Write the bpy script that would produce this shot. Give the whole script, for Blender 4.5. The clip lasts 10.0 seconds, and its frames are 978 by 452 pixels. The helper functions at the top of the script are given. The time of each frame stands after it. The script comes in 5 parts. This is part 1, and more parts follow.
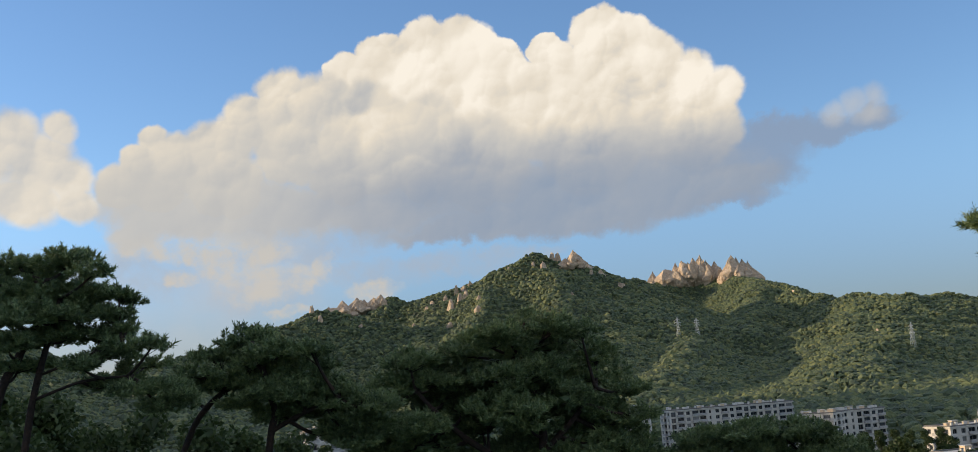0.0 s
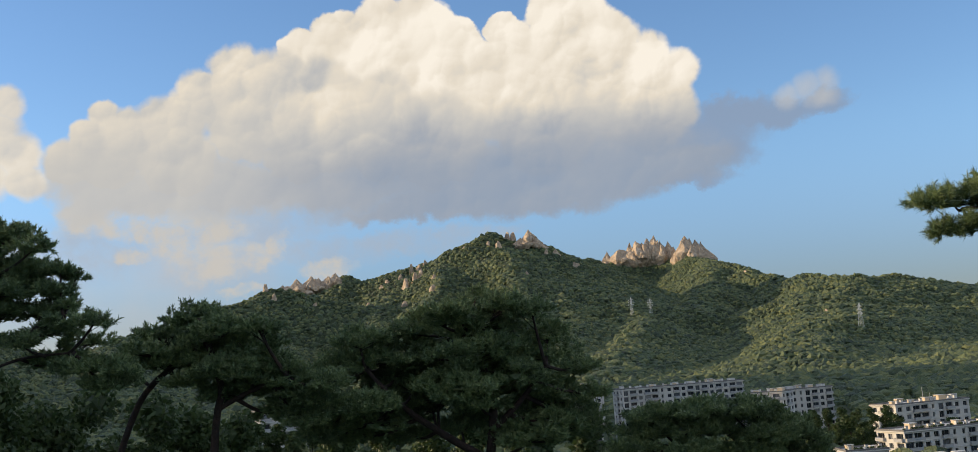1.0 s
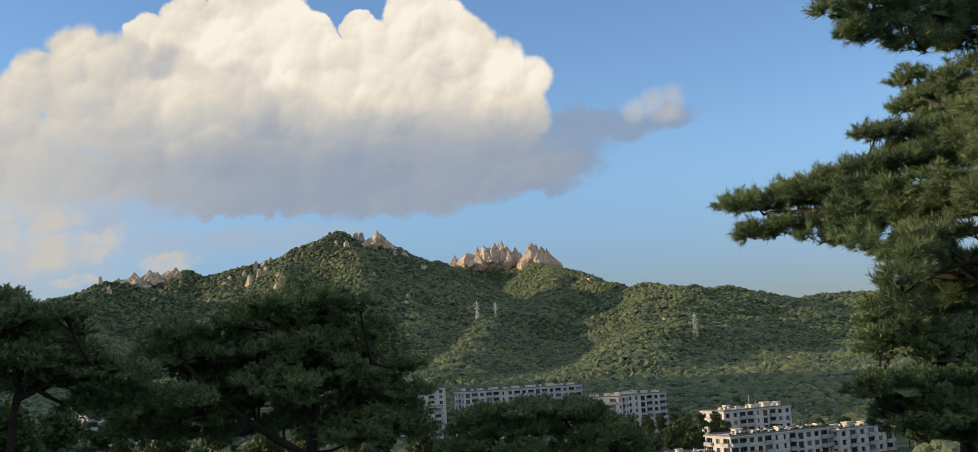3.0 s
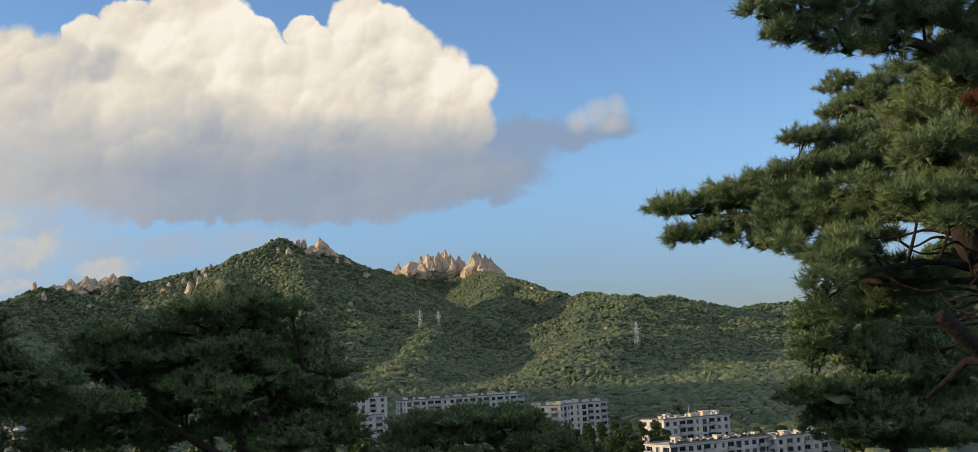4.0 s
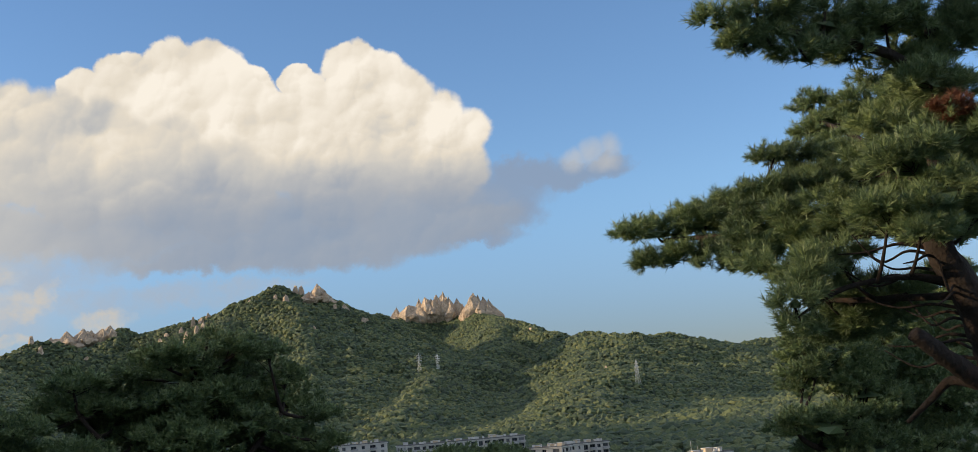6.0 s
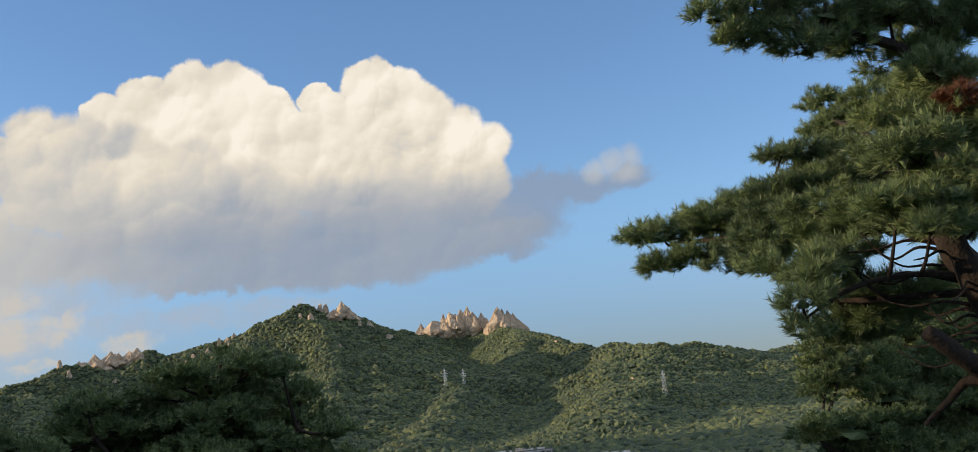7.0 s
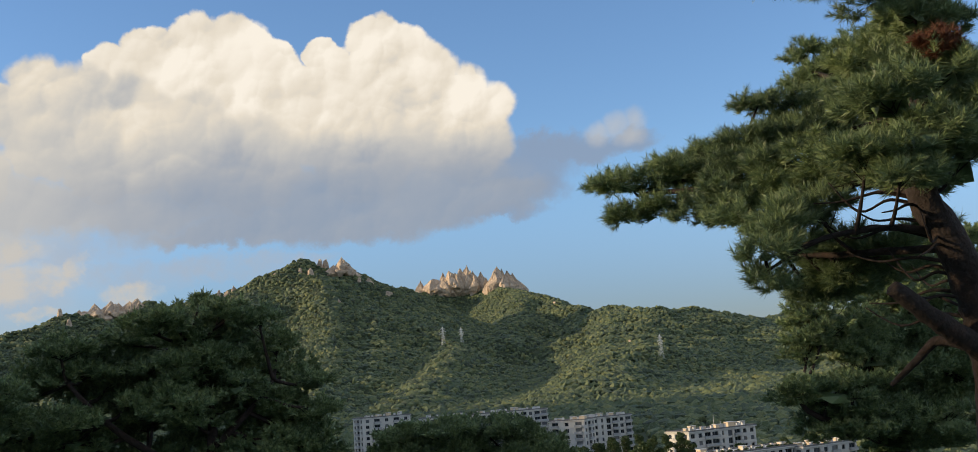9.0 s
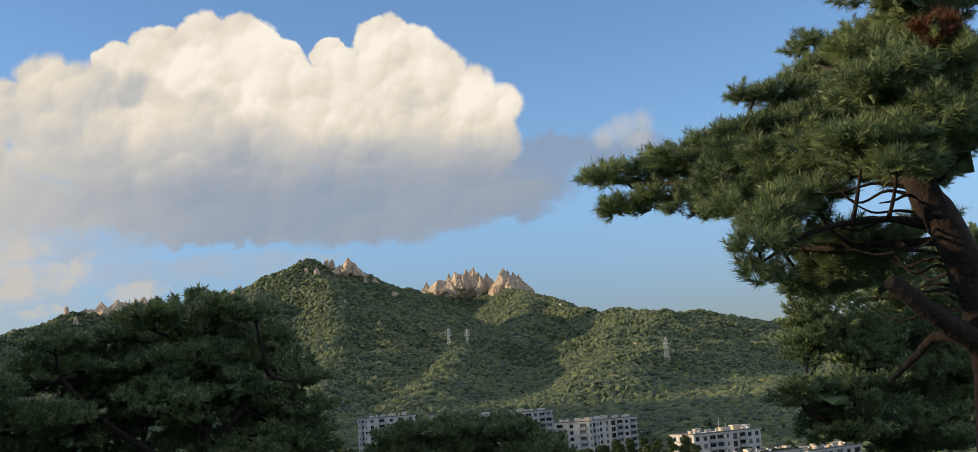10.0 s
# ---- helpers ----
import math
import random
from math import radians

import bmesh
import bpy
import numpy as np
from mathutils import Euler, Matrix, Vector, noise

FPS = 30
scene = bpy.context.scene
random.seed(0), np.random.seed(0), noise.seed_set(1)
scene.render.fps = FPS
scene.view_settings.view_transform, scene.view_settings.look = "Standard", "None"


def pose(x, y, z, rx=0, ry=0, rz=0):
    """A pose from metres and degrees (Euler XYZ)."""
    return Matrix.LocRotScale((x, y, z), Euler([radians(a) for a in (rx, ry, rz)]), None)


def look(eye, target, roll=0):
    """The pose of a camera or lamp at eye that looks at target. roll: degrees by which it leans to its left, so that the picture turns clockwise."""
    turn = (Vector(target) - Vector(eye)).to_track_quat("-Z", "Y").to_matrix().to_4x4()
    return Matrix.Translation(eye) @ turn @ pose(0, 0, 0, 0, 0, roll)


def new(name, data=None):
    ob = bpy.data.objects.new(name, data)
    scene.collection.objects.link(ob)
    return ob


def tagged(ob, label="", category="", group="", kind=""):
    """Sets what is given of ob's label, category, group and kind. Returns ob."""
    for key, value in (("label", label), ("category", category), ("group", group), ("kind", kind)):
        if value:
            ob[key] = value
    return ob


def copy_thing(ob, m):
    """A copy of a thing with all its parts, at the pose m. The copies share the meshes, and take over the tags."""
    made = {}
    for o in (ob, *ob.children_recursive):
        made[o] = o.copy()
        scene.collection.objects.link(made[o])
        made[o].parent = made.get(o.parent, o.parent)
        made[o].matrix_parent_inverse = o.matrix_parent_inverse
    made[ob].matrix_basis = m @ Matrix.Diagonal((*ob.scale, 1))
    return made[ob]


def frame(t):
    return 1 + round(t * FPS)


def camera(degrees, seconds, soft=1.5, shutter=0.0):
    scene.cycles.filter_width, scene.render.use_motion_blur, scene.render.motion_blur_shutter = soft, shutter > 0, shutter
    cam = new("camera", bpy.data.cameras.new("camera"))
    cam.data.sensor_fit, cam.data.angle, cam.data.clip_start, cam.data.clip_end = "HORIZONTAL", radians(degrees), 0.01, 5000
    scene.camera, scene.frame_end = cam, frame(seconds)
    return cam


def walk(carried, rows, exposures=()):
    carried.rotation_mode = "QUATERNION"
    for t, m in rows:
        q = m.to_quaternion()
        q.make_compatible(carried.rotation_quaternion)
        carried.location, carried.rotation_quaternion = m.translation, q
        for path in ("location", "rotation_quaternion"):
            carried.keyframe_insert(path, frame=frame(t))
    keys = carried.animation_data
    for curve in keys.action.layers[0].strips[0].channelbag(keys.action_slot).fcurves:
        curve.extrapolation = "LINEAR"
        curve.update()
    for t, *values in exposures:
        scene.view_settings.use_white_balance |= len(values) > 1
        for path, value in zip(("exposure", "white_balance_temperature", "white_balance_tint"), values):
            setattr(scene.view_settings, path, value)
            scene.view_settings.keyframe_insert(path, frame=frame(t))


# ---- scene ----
# ---------- camera and walk ----------
cam = camera(49.17, 10.0, soft=0.7)


def shot(x, y, z, yaw, pitch, roll):
    return pose(x, y, z, 90 + pitch, 0, yaw) @ pose(0, 0, 0, 0, 0, roll)


PATH = [
    (0.0, shot(0.000, 0.000, 1.600, 0.000, 9.000, -4.300)),
    (0.5, shot(0.023, 0.091, 1.583, -1.283, 8.097, -4.627)),
    (1.0, shot(0.109, 0.147, 1.569, -2.319, 7.718, -4.249)),
    (1.5, shot(0.181, 0.187, 1.538, -3.843, 7.294, -3.839)),
    (2.0, shot(0.314, 0.280, 1.496, -5.695, 6.952, -3.447)),
    (2.5, shot(0.468, 0.341, 1.451, -8.131, 6.958, -3.228)),
    (3.0, shot(0.596, 0.432, 1.418, -10.427, 7.299, -3.101)),
    (4.5, shot(0.984, 0.754, 1.320, -14.035, 7.763, -2.984)),
    (5.0, shot(1.117, 0.850, 1.297, -14.172, 8.260, -3.111)),
    (5.5, shot(1.260, 0.958, 1.259, -14.420, 9.020, -3.767)),
    (7.0, shot(1.706, 1.255, 1.172, -12.656, 10.661, -5.792)),
    (7.5, shot(1.851, 1.351, 1.151, -12.326, 10.522, -5.356)),
    (8.0, shot(2.000, 1.415, 1.109, -12.723, 9.606, -4.932)),
    (8.5, shot(2.123, 1.501, 1.058, -12.992, 8.781, -4.747)),
    (9.0, shot(2.247, 1.612, 1.040, -12.386, 8.526, -4.282)),
    (9.5, shot(2.372, 1.707, 1.007, -12.069, 8.527, -3.918)),
    (10.0, shot(2.476, 1.839, 0.952, -12.038, 8.620, -3.795)),
]
walk(cam, PATH, exposures=[(0.0, 0.0), (10.0, 0.0)])
EYE_Z = 1.6

# ---------- sky and sun ----------
SUN_AZ, SUN_EL = -81.0, 11.5
world = bpy.data.worlds.new("evening_sky")
scene.world = world
world.use_nodes = True
wn, wl = world.node_tree.nodes, world.node_tree.links
sky = wn.new("ShaderNodeTexSky")
sky.sky_type = "NISHITA"
sky.sun_disc = False
sky.sun_elevation, sky.sun_rotation = radians(SUN_EL), radians(SUN_AZ % 360)
sky.altitude, sky.air_density, sky.dust_density, sky.ozone_density = 200, 1.0, 0.2, 2.6
SKY_STRENGTH = 0.182

# Cumulus far behind the mountains, as part of the sky: azimuth, elevation and half-widths of each heap of vapour, in degrees.
CLOUD_TOWER = [(-7.1, 17.42, 1.49, 1.42), (-5.3, 18.12, 1.86, 1.76), (-2.9, 18.42, 2.08, 1.97), (-0.6, 18.32, 2.16, 2.05), (1.2, 17.52, 1.72, 1.65), (-4.4, 16.82, 2.14, 2.06), (-1.7, 16.32, 2.52, 2.42), (0.6, 15.82, 2.16, 2.08), (3.9, 18.02, 1.22, 1.16), (4.6, 17.02, 1.78, 1.71), (6.9, 18.52, 1.98, 1.89), (8.2, 17.82, 2.12, 2.02), (9.8, 16.92, 2.03, 1.94), (8.3, 15.42, 3.17, 3.06), (5.5, 15.02, 2.85, 2.75), (11.7, 16.12, 1.59, 1.52), (12.6, 14.92, 1.71, 1.66), (13.4, 15.12, 1.29, 1.25), (10.5, 13.92, 3.13, 3.03), (13.0, 13.22, 1.43, 1.4), (2.7, 14.62, 2.51, 2.43), (6.0, 13.02, 3.19, 3.11), (11.6, 12.62, 2.27, 2.22), (-4.2, 14.32, 3.21, 3.12), (-0.5, 13.62, 3.59, 3.49), (-1.0, 15.32, 2.88, 2.77), (2.7, 16.32, 1.51, 1.45)]
CLOUD_HEAP = [(-10.8, 16.62, 1.7, 1.64), (-9.2, 16.02, 1.87, 1.8), (-12.6, 15.22, 1.76, 1.69), (-14.8, 13.92, 1.5, 1.46), (-13.6, 14.22, 1.74, 1.68), (-17.4, 14.42, 0.91, 0.87), (-16.4, 13.52, 1.48, 1.43), (-7.2, 15.12, 1.96, 1.89), (-5.2, 14.82, 1.98, 1.92), (-3.0, 14.52, 2.14, 2.07), (-10.6, 13.92, 2.89, 2.8), (-7.2, 12.92, 3.32, 3.23), (-3.0, 12.52, 3.35, 3.27), (-14.0, 12.22, 2.8, 2.74), (-17.5, 11.92, 2.0, 1.96), (-19.3, 11.92, 1.49, 1.46), (-0.6, 12.22, 3.44, 3.36), (-5.3, 13.22, 3.04, 2.96), (-18.1, 13.22, 1.24, 1.21), (-8.2, 16.12, 1.72, 1.66), (-6.2, 15.82, 1.83, 1.76)]
CLOUD_BASE = [(-12.1, 10.7, 6.5, 1.92), (-6.1, 10.5, 7.39, 1.98), (0.7, 10.7, 8.5, 2.51), (7.5, 11.1, 7.36, 2.46), (12.4, 10.1, 3.56, 1.34), (3.9, 9.1, 8.43, 1.1), (-0.8, 8.9, 6.77, 0.8), (-16.0, 10.4, 4.39, 1.39), (-18.5, 9.6, 1.82, 0.96), (-17.5, 10.9, 3.7, 1.51), (10.0, 9.8, 4.94, 1.46)]
CLOUD_EAST = [(15.0, 10.7, 1.9, 1.24), (15.9, 12.5, 2.84, 0.86), (18.7, 12.1, 2.74, 0.71), (20.5, 12.2, 1.37, 0.7), (13.4, 9.2, 2.24, 0.57), (14.2, 11.7, 3.52, 1.57), (17.1, 12.2, 3.11, 0.79)]
CLOUD_PUFF = [(18.8, 12.9, 0.91, 0.71), (19.8, 13.2, 0.9, 0.88), (20.7, 13.3, 0.71, 0.81), (20.4, 12.6, 1.07, 0.7)]
CLOUD_STREAK = [(-2.3, 7.1, 4.7, 0.73), (-6.3, 6.8, 2.99, 0.99), (-10.2, 8.2, 5.23, 0.91), (-19.1, 7.4, 5.38, 1.63), (-12.3, 6.2, 3.52, 1.27), (1.1, 7.4, 3.03, 0.47)]
CLOUD_WEST = [(-24.3, 14.5, 1.62, 1.57), (-22.2, 14.9, 1.1, 1.06), (-23.2, 13.1, 2.22, 2.16), (-21.7, 12.4, 1.46, 1.42), (-23.8, 11.2, 2.19, 1.49), (-21.4, 11.1, 1.34, 1.03), (-26.6, 13.2, 2.92, 2.59), (-29.3, 13.2, 2.98, 2.66)]
CLOUD_LOW = [(-13.8, 7.7, 2.1, 1.07), (-12.3, 6.7, 2.5, 1.08), (-15.1, 8.2, 1.89, 0.62), (-10.1, 6.8, 1.56, 0.91), (-16.5, 7.0, 0.99, 0.49), (-8.8, 7.4, 0.49, 0.85), (-11.0, 5.1, 1.16, 0.45), (-6.5, 5.8, 1.39, 0.66), (-17.9, 8.8, 2.14, 0.6), (-13.2, 8.5, 3.52, 1.08), (-16.0, 8.8, 3.74, 0.92)]


def plug(sock, x):
    if isinstance(x, (int, float)):
        sock.default_value = x
    elif isinstance(x, tuple):
        sock.default_value = x
    else:
        wl.new(x, sock)


def calc(op, a, b=0.0, c=0.0, clamp=False):
    n = wn.new("ShaderNodeMath")
    n.operation, n.use_clamp = op, clamp
    for sock, x in zip(n.inputs, (a, b, c)):
        plug(sock, x)
    return n.outputs[0]


def vec(op, a, b=(0, 0, 0), c=(0, 0, 0), scale=None):
    n = wn.new("ShaderNodeVectorMath")
    n.operation = op
    for sock, x in zip(n.inputs, (a, b, c)):
        plug(sock, x)
    if scale is not None:
        plug(n.inputs["Scale"], scale)
    return n.outputs["Value"] if op in ("DOT_PRODUCT", "LENGTH", "DISTANCE") else n.outputs[0]


def grain(p, scale, detail, rough, colour=False):
    n = wn.new("ShaderNodeTexNoise")
    n.inputs["Scale"].default_value, n.inputs["Detail"].default_value, n.inputs["Roughness"].default_value = scale, detail, rough
    wl.new(p, n.inputs["Vector"])
    return n.outputs[1] if colour else n.outputs[0]


def dome(p, scale):
    """Round heads crowded together, high in the middle and creased between."""
    n = wn.new("ShaderNodeTexVoronoi")
    n.feature = "SMOOTH_F1"
    n.inputs["Scale"].default_value, n.inputs["Smoothness"].default_value = scale, 0.2
    wl.new(p, n.inputs["Vector"])
    d = n.outputs["Distance"]
    return calc("SUBTRACT", 0.8, calc("MULTIPLY", d, calc("ADD", d, 0.35)))


def span(x, a, b, lo=0.0, hi=1.0):
    n = wn.new("ShaderNodeMapRange")
    n.interpolation_type = "SMOOTHSTEP"
    for sock, y in zip(n.inputs, (x, a, b, lo, hi)):
        plug(sock, y)
    return n.outputs[0]


def blend(f, a, b):
    n = wn.new("ShaderNodeMix")
    n.data_type = "RGBA"
    plug(n.inputs[0], f)
    for sock, x in ((n.inputs[6], a), (n.inputs[7], b)):
        plug(sock, x)
    return n.outputs[2]


gen = wn.new("ShaderNodeTexCoord").outputs["Generated"]
sep = wn.new("ShaderNodeSeparateXYZ")
wl.new(vec("NORMALIZE", gen), sep.inputs[0])
azim = calc("DEGREES", calc("ARCTAN2", sep.outputs[0], sep.outputs[1]))
elev = calc("DEGREES", calc("ARCSINE", sep.outputs[2]))
com = wn.new("ShaderNodeCombineXYZ")
wl.new(azim, com.inputs[0])
wl.new(elev, com.inputs[1])
place = com.outputs[0]


soft = vec("SUBTRACT", grain(place, 0.24, 2, 0.5, True), (0.5, 0.5, 0.5))
fine = vec("SUBTRACT", grain(place, 0.9, 6, 0.62, True), (0.5, 0.5, 0.5))
crisp = vec("ADD", place, vec("ADD", vec("SCALE", soft, scale=1.0), vec("SCALE", fine, scale=0.5)))
wispy = vec("ADD", place, vec("ADD", vec("SCALE", soft, scale=1.6), vec("SCALE", fine, scale=1.7)))


def heap(q, rows, melt=0.2):
    """How deep the vapour is at q, from 0 at its rim."""
    best = None
    for u, v, ru, rv in rows:
        d = vec("MULTIPLY_ADD", q, (1 / ru, 1 / rv, 0), (-u / ru, -v / rv, 0))
        f = calc("SUBTRACT", 1.0, vec("DOT_PRODUCT", d, d))
        best = f if best is None else calc("SMOOTH_MAX", best, f, melt)
    return best


# billows: slope towards the sun, painted as light and shade; also scallops the rim
billow = scallop = None
for scale, weight, shift, rimw in ((0.24, 0.95, 0.9, 0.20), (0.55, 0.72, 0.42, 0.24), (1.2, 0.30, 0.2, 0.16), (2.8, 0.10, 0.08, 0.08)):
    here = dome(crisp, scale)
    there = dome(vec("ADD", crisp, (-0.65 * shift, 0.76 * shift, 0)), scale)
    slope = calc("MULTIPLY", calc("SUBTRACT", here, there), weight)
    b = calc("MULTIPLY", calc("SUBTRACT", here, 0.5), rimw)
    billow = slope if billow is None else calc("ADD", billow, slope)
    scallop = b if scallop is None else calc("ADD", scallop, b)
mottle = calc("SUBTRACT", grain(place, 0.22, 5, 0.55), 0.5)
patchy = span(grain(place, 0.3, 3, 0.5), 0.35, 0.65, 0.5, 1.15)
# light on heads and shade at base painted into the colour, base darker eastwards
over = calc("ADD", elev, calc("MULTIPLY", mottle, 2.6))
base_shade = span(azim, -16.0, 0.0)
floor_tone = calc("MULTIPLY_ADD", base_shade, -0.37, 0.41)
day = span(over, 10.4, 15.8)
body_tone = calc("ADD", floor_tone, calc("MULTIPLY", day, calc("SUBTRACT", 0.79, floor_tone)))
tower_light = calc("ADD", calc("MULTIPLY_ADD", day, 0.07, body_tone), calc("MULTIPLY", billow, calc("MULTIPLY", patchy, calc("MULTIPLY_ADD", day, 0.62, 0.06))), clamp=True)
front_light = calc("ADD", calc("MULTIPLY_ADD", day, -0.15, body_tone), calc("MULTIPLY", billow, calc("MULTIPLY", patchy, calc("MULTIPLY_ADD", day, 0.50, 0.12))), clamp=True)


def hue(light):
    tone = wn.new("ShaderNodeValToRGB")
    tone.color_ramp.elements[0].position, tone.color_ramp.elements[0].color = 0.0, (0.29, 0.35, 0.445, 1)
    tone.color_ramp.elements[1].position, tone.color_ramp.elements[1].color = 1.0, (0.96, 0.88, 0.76, 1)
    for at_, c in ((0.2, (0.41, 0.43, 0.465)), (0.45, (0.58, 0.56, 0.525)), (0.72, (0.79, 0.71, 0.59))):
        tone.color_ramp.elements.new(at_).color = (*c, 1)
    plug(tone.inputs[0], light)
    return tone.outputs[0]


air = vec("SCALE", sky.outputs[0], scale=SKY_STRENGTH)
low = span(elev, 0.0, 12.0, 1.0, 0.0)
air = vec("SCALE", vec("MULTIPLY", air, blend(low, (0.95, 1.0, 1.12, 1), (0.96, 0.99, 1.36, 1))), scale=calc("MULTIPLY_ADD", low, -0.64, 1.06))
# thin grey streaks under the base, ragged low shreds, then the grey tail, the towers, and the nearer heaps with the flat base
streak = calc("MULTIPLY", span(heap(wispy, CLOUD_STREAK, 0.4), -0.5, 1.0), span(grain(place, 0.45, 6, 0.6), 0.3, 0.65, 0.3, 1.0))
air = blend(calc("MULTIPLY", streak, 0.75), air, (0.40, 0.455, 0.535, 1))
shred = calc("MULTIPLY", span(heap(wispy, CLOUD_LOW), -0.35, 0.8), span(grain(place, 0.7, 6, 0.6), 0.3, 0.62, 0.25, 1.0))
seen = blend(calc("MULTIPLY", shred, 0.85), air, (0.62, 0.56, 0.475, 1))
haze = calc("MULTIPLY", calc("MULTIPLY", span(elev, 9.5, 6.5), span(azim, -4.0, -14.0)), calc("MULTIPLY_ADD", mottle, 0.8, 0.28))
seen = blend(haze, seen, (0.58, 0.56, 0.54, 1))
tail = span(heap(wispy, CLOUD_EAST), -0.3, 0.9)
seen = blend(calc("MULTIPLY", tail, 0.85), seen, (0.265, 0.335, 0.455, 1))
puff = span(calc("ADD", heap(crisp, CLOUD_PUFF), calc("MULTIPLY", scallop, 0.8)), -0.35, 1.15)
seen = blend(calc("MULTIPLY", puff, 0.62), seen, hue(calc("ADD", 0.44, calc("MULTIPLY", billow, 0.22))))
rim = calc("ADD", heap(crisp, CLOUD_TOWER), scallop)
east = span(azim, 8.0, 15.0)
seen = blend(span(rim, -0.06, calc("MULTIPLY_ADD", east, 0.4, 0.16)), seen, hue(tower_light))
west = calc("ADD", heap(crisp, CLOUD_WEST), calc("MULTIPLY", scallop, 0.8))
seen = blend(calc("MULTIPLY", span(west, -0.15, 0.55), 0.95), seen, hue(calc("ADD", 0.62, calc("MULTIPLY", billow, 0.42), clamp=True)))
front = calc("ADD", heap(crisp, CLOUD_HEAP), calc("MULTIPLY", scallop, 0.9))
base = heap(wispy, CLOUD_BASE, 0.3)
cover = calc("MAXIMUM", span(front, -0.08, 0.4), calc("MULTIPLY", span(base, -0.25, 0.75), 0.97))
seen = blend(cover, seen, hue(front_light))
# scattered cumulus over the unseen sky, behind and above, added as fill light
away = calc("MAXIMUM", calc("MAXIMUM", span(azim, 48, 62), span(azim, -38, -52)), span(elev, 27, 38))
fill_cloud = calc("MULTIPLY", calc("MULTIPLY", span(grain(vec("SCALE", place, scale=0.06), 1.0, 6, 0.55), 0.455, 0.575), away), span(elev, 6, 14))
seen = blend(calc("MULTIPLY", fill_cloud, 0.9), seen, (0.98, 0.93, 0.84, 1))
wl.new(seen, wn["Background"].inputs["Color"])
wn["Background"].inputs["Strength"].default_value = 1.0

sun = new("sun", bpy.data.lights.new("sun", "SUN"))
sun.data.energy, sun.data.angle, sun.data.color = 5.0, radians(1.0), (1.0, 0.75, 0.46)
to_sun = Vector((math.sin(radians(SUN_AZ)) * math.cos(radians(SUN_EL)), math.cos(radians(SUN_AZ)) * math.cos(radians(SUN_EL)), math.sin(radians(SUN_EL))))
sun.matrix_world = look(to_sun * 100, (0, 0, 0))


# ---------- materials ----------
def material(name, ramp, rough=0.8, noises=((4.0, 0.6),), bump=0.3, bump_scale=20.0, bump_depth=0.02, island=0.0, objrand=0.0, metal=0.0, translucent=0.0, coords="Object"):
    """A node material: a colour ramp driven by layered noise and by chance per island or object, with bump."""
    m = bpy.data.materials.new(name)
    m.use_nodes = True
    n, k = m.node_tree.nodes, m.node_tree.links
    bsdf = n["Principled BSDF"]
    tc = n.new("ShaderNodeTexCoord")
    total = None
    for scale, weight in noises:
        t = n.new("ShaderNodeTexNoise")
        t.inputs["Scale"].default_value, t.inputs["Detail"].default_value, t.inputs["Roughness"].default_value = scale, 6, 0.6
        k.new(tc.outputs[coords], t.inputs["Vector"])
        mul = n.new("ShaderNodeMath")
        mul.operation = "MULTIPLY_ADD"
        k.new(t.outputs[0], mul.inputs[0])
        mul.inputs[1].default_value = weight
        if total:
            k.new(total, mul.inputs[2])
        else:
            mul.inputs[2].default_value = 0.5 - 0.5 * sum(w for _, w in noises) - 0.5 * island - 0.5 * objrand
        total = mul.outputs[0]
    for amount, node, socket in ((island, "ShaderNodeNewGeometry", "Random Per Island"), (objrand, "ShaderNodeObjectInfo", "Random")):
        if amount:
            g = n.new(node)
            mul = n.new("ShaderNodeMath")
            mul.operation = "MULTIPLY_ADD"
            k.new(g.outputs[socket], mul.inputs[0])
            mul.inputs[1].default_value = amount
            k.new(total, mul.inputs[2])
            total = mul.outputs[0]
    r = n.new("ShaderNodeValToRGB")
    els = r.color_ramp.elements
    els[0].position, els[0].color = ramp[0][0], (*ramp[0][1], 1)
    els[1].position, els[1].color = ramp[-1][0], (*ramp[-1][1], 1)
    for p, c in ramp[1:-1]:
        els.new(p).color = (*c, 1)
    k.new(total, r.inputs[0])
    k.new(r.outputs[0], bsdf.inputs["Base Color"])
    bsdf.inputs["Roughness"].default_value, bsdf.inputs["Metallic"].default_value = rough, metal
    if bump:
        t = n.new("ShaderNodeTexNoise")
        t.inputs["Scale"].default_value, t.inputs["Detail"].default_value = bump_scale, 8
        k.new(tc.outputs[coords], t.inputs["Vector"])
        b = n.new("ShaderNodeBump")
        b.inputs["Strength"].default_value, b.inputs["Distance"].default_value = bump, bump_depth
        k.new(t.outputs[0], b.inputs["Height"])
        k.new(b.outputs[0], bsdf.inputs["Normal"])
    if translucent:
        tl = n.new("ShaderNodeBsdfTranslucent")
        k.new(r.outputs[0], tl.inputs["Color"])
        mix = n.new("ShaderNodeMixShader")
        mix.inputs[0].default_value = translucent
        k.new(bsdf.outputs[0], mix.inputs[1])
        k.new(tl.outputs[0], mix.inputs[2])
        k.new(mix.outputs[0], n["Material Output"].inputs["Surface"])
    return m


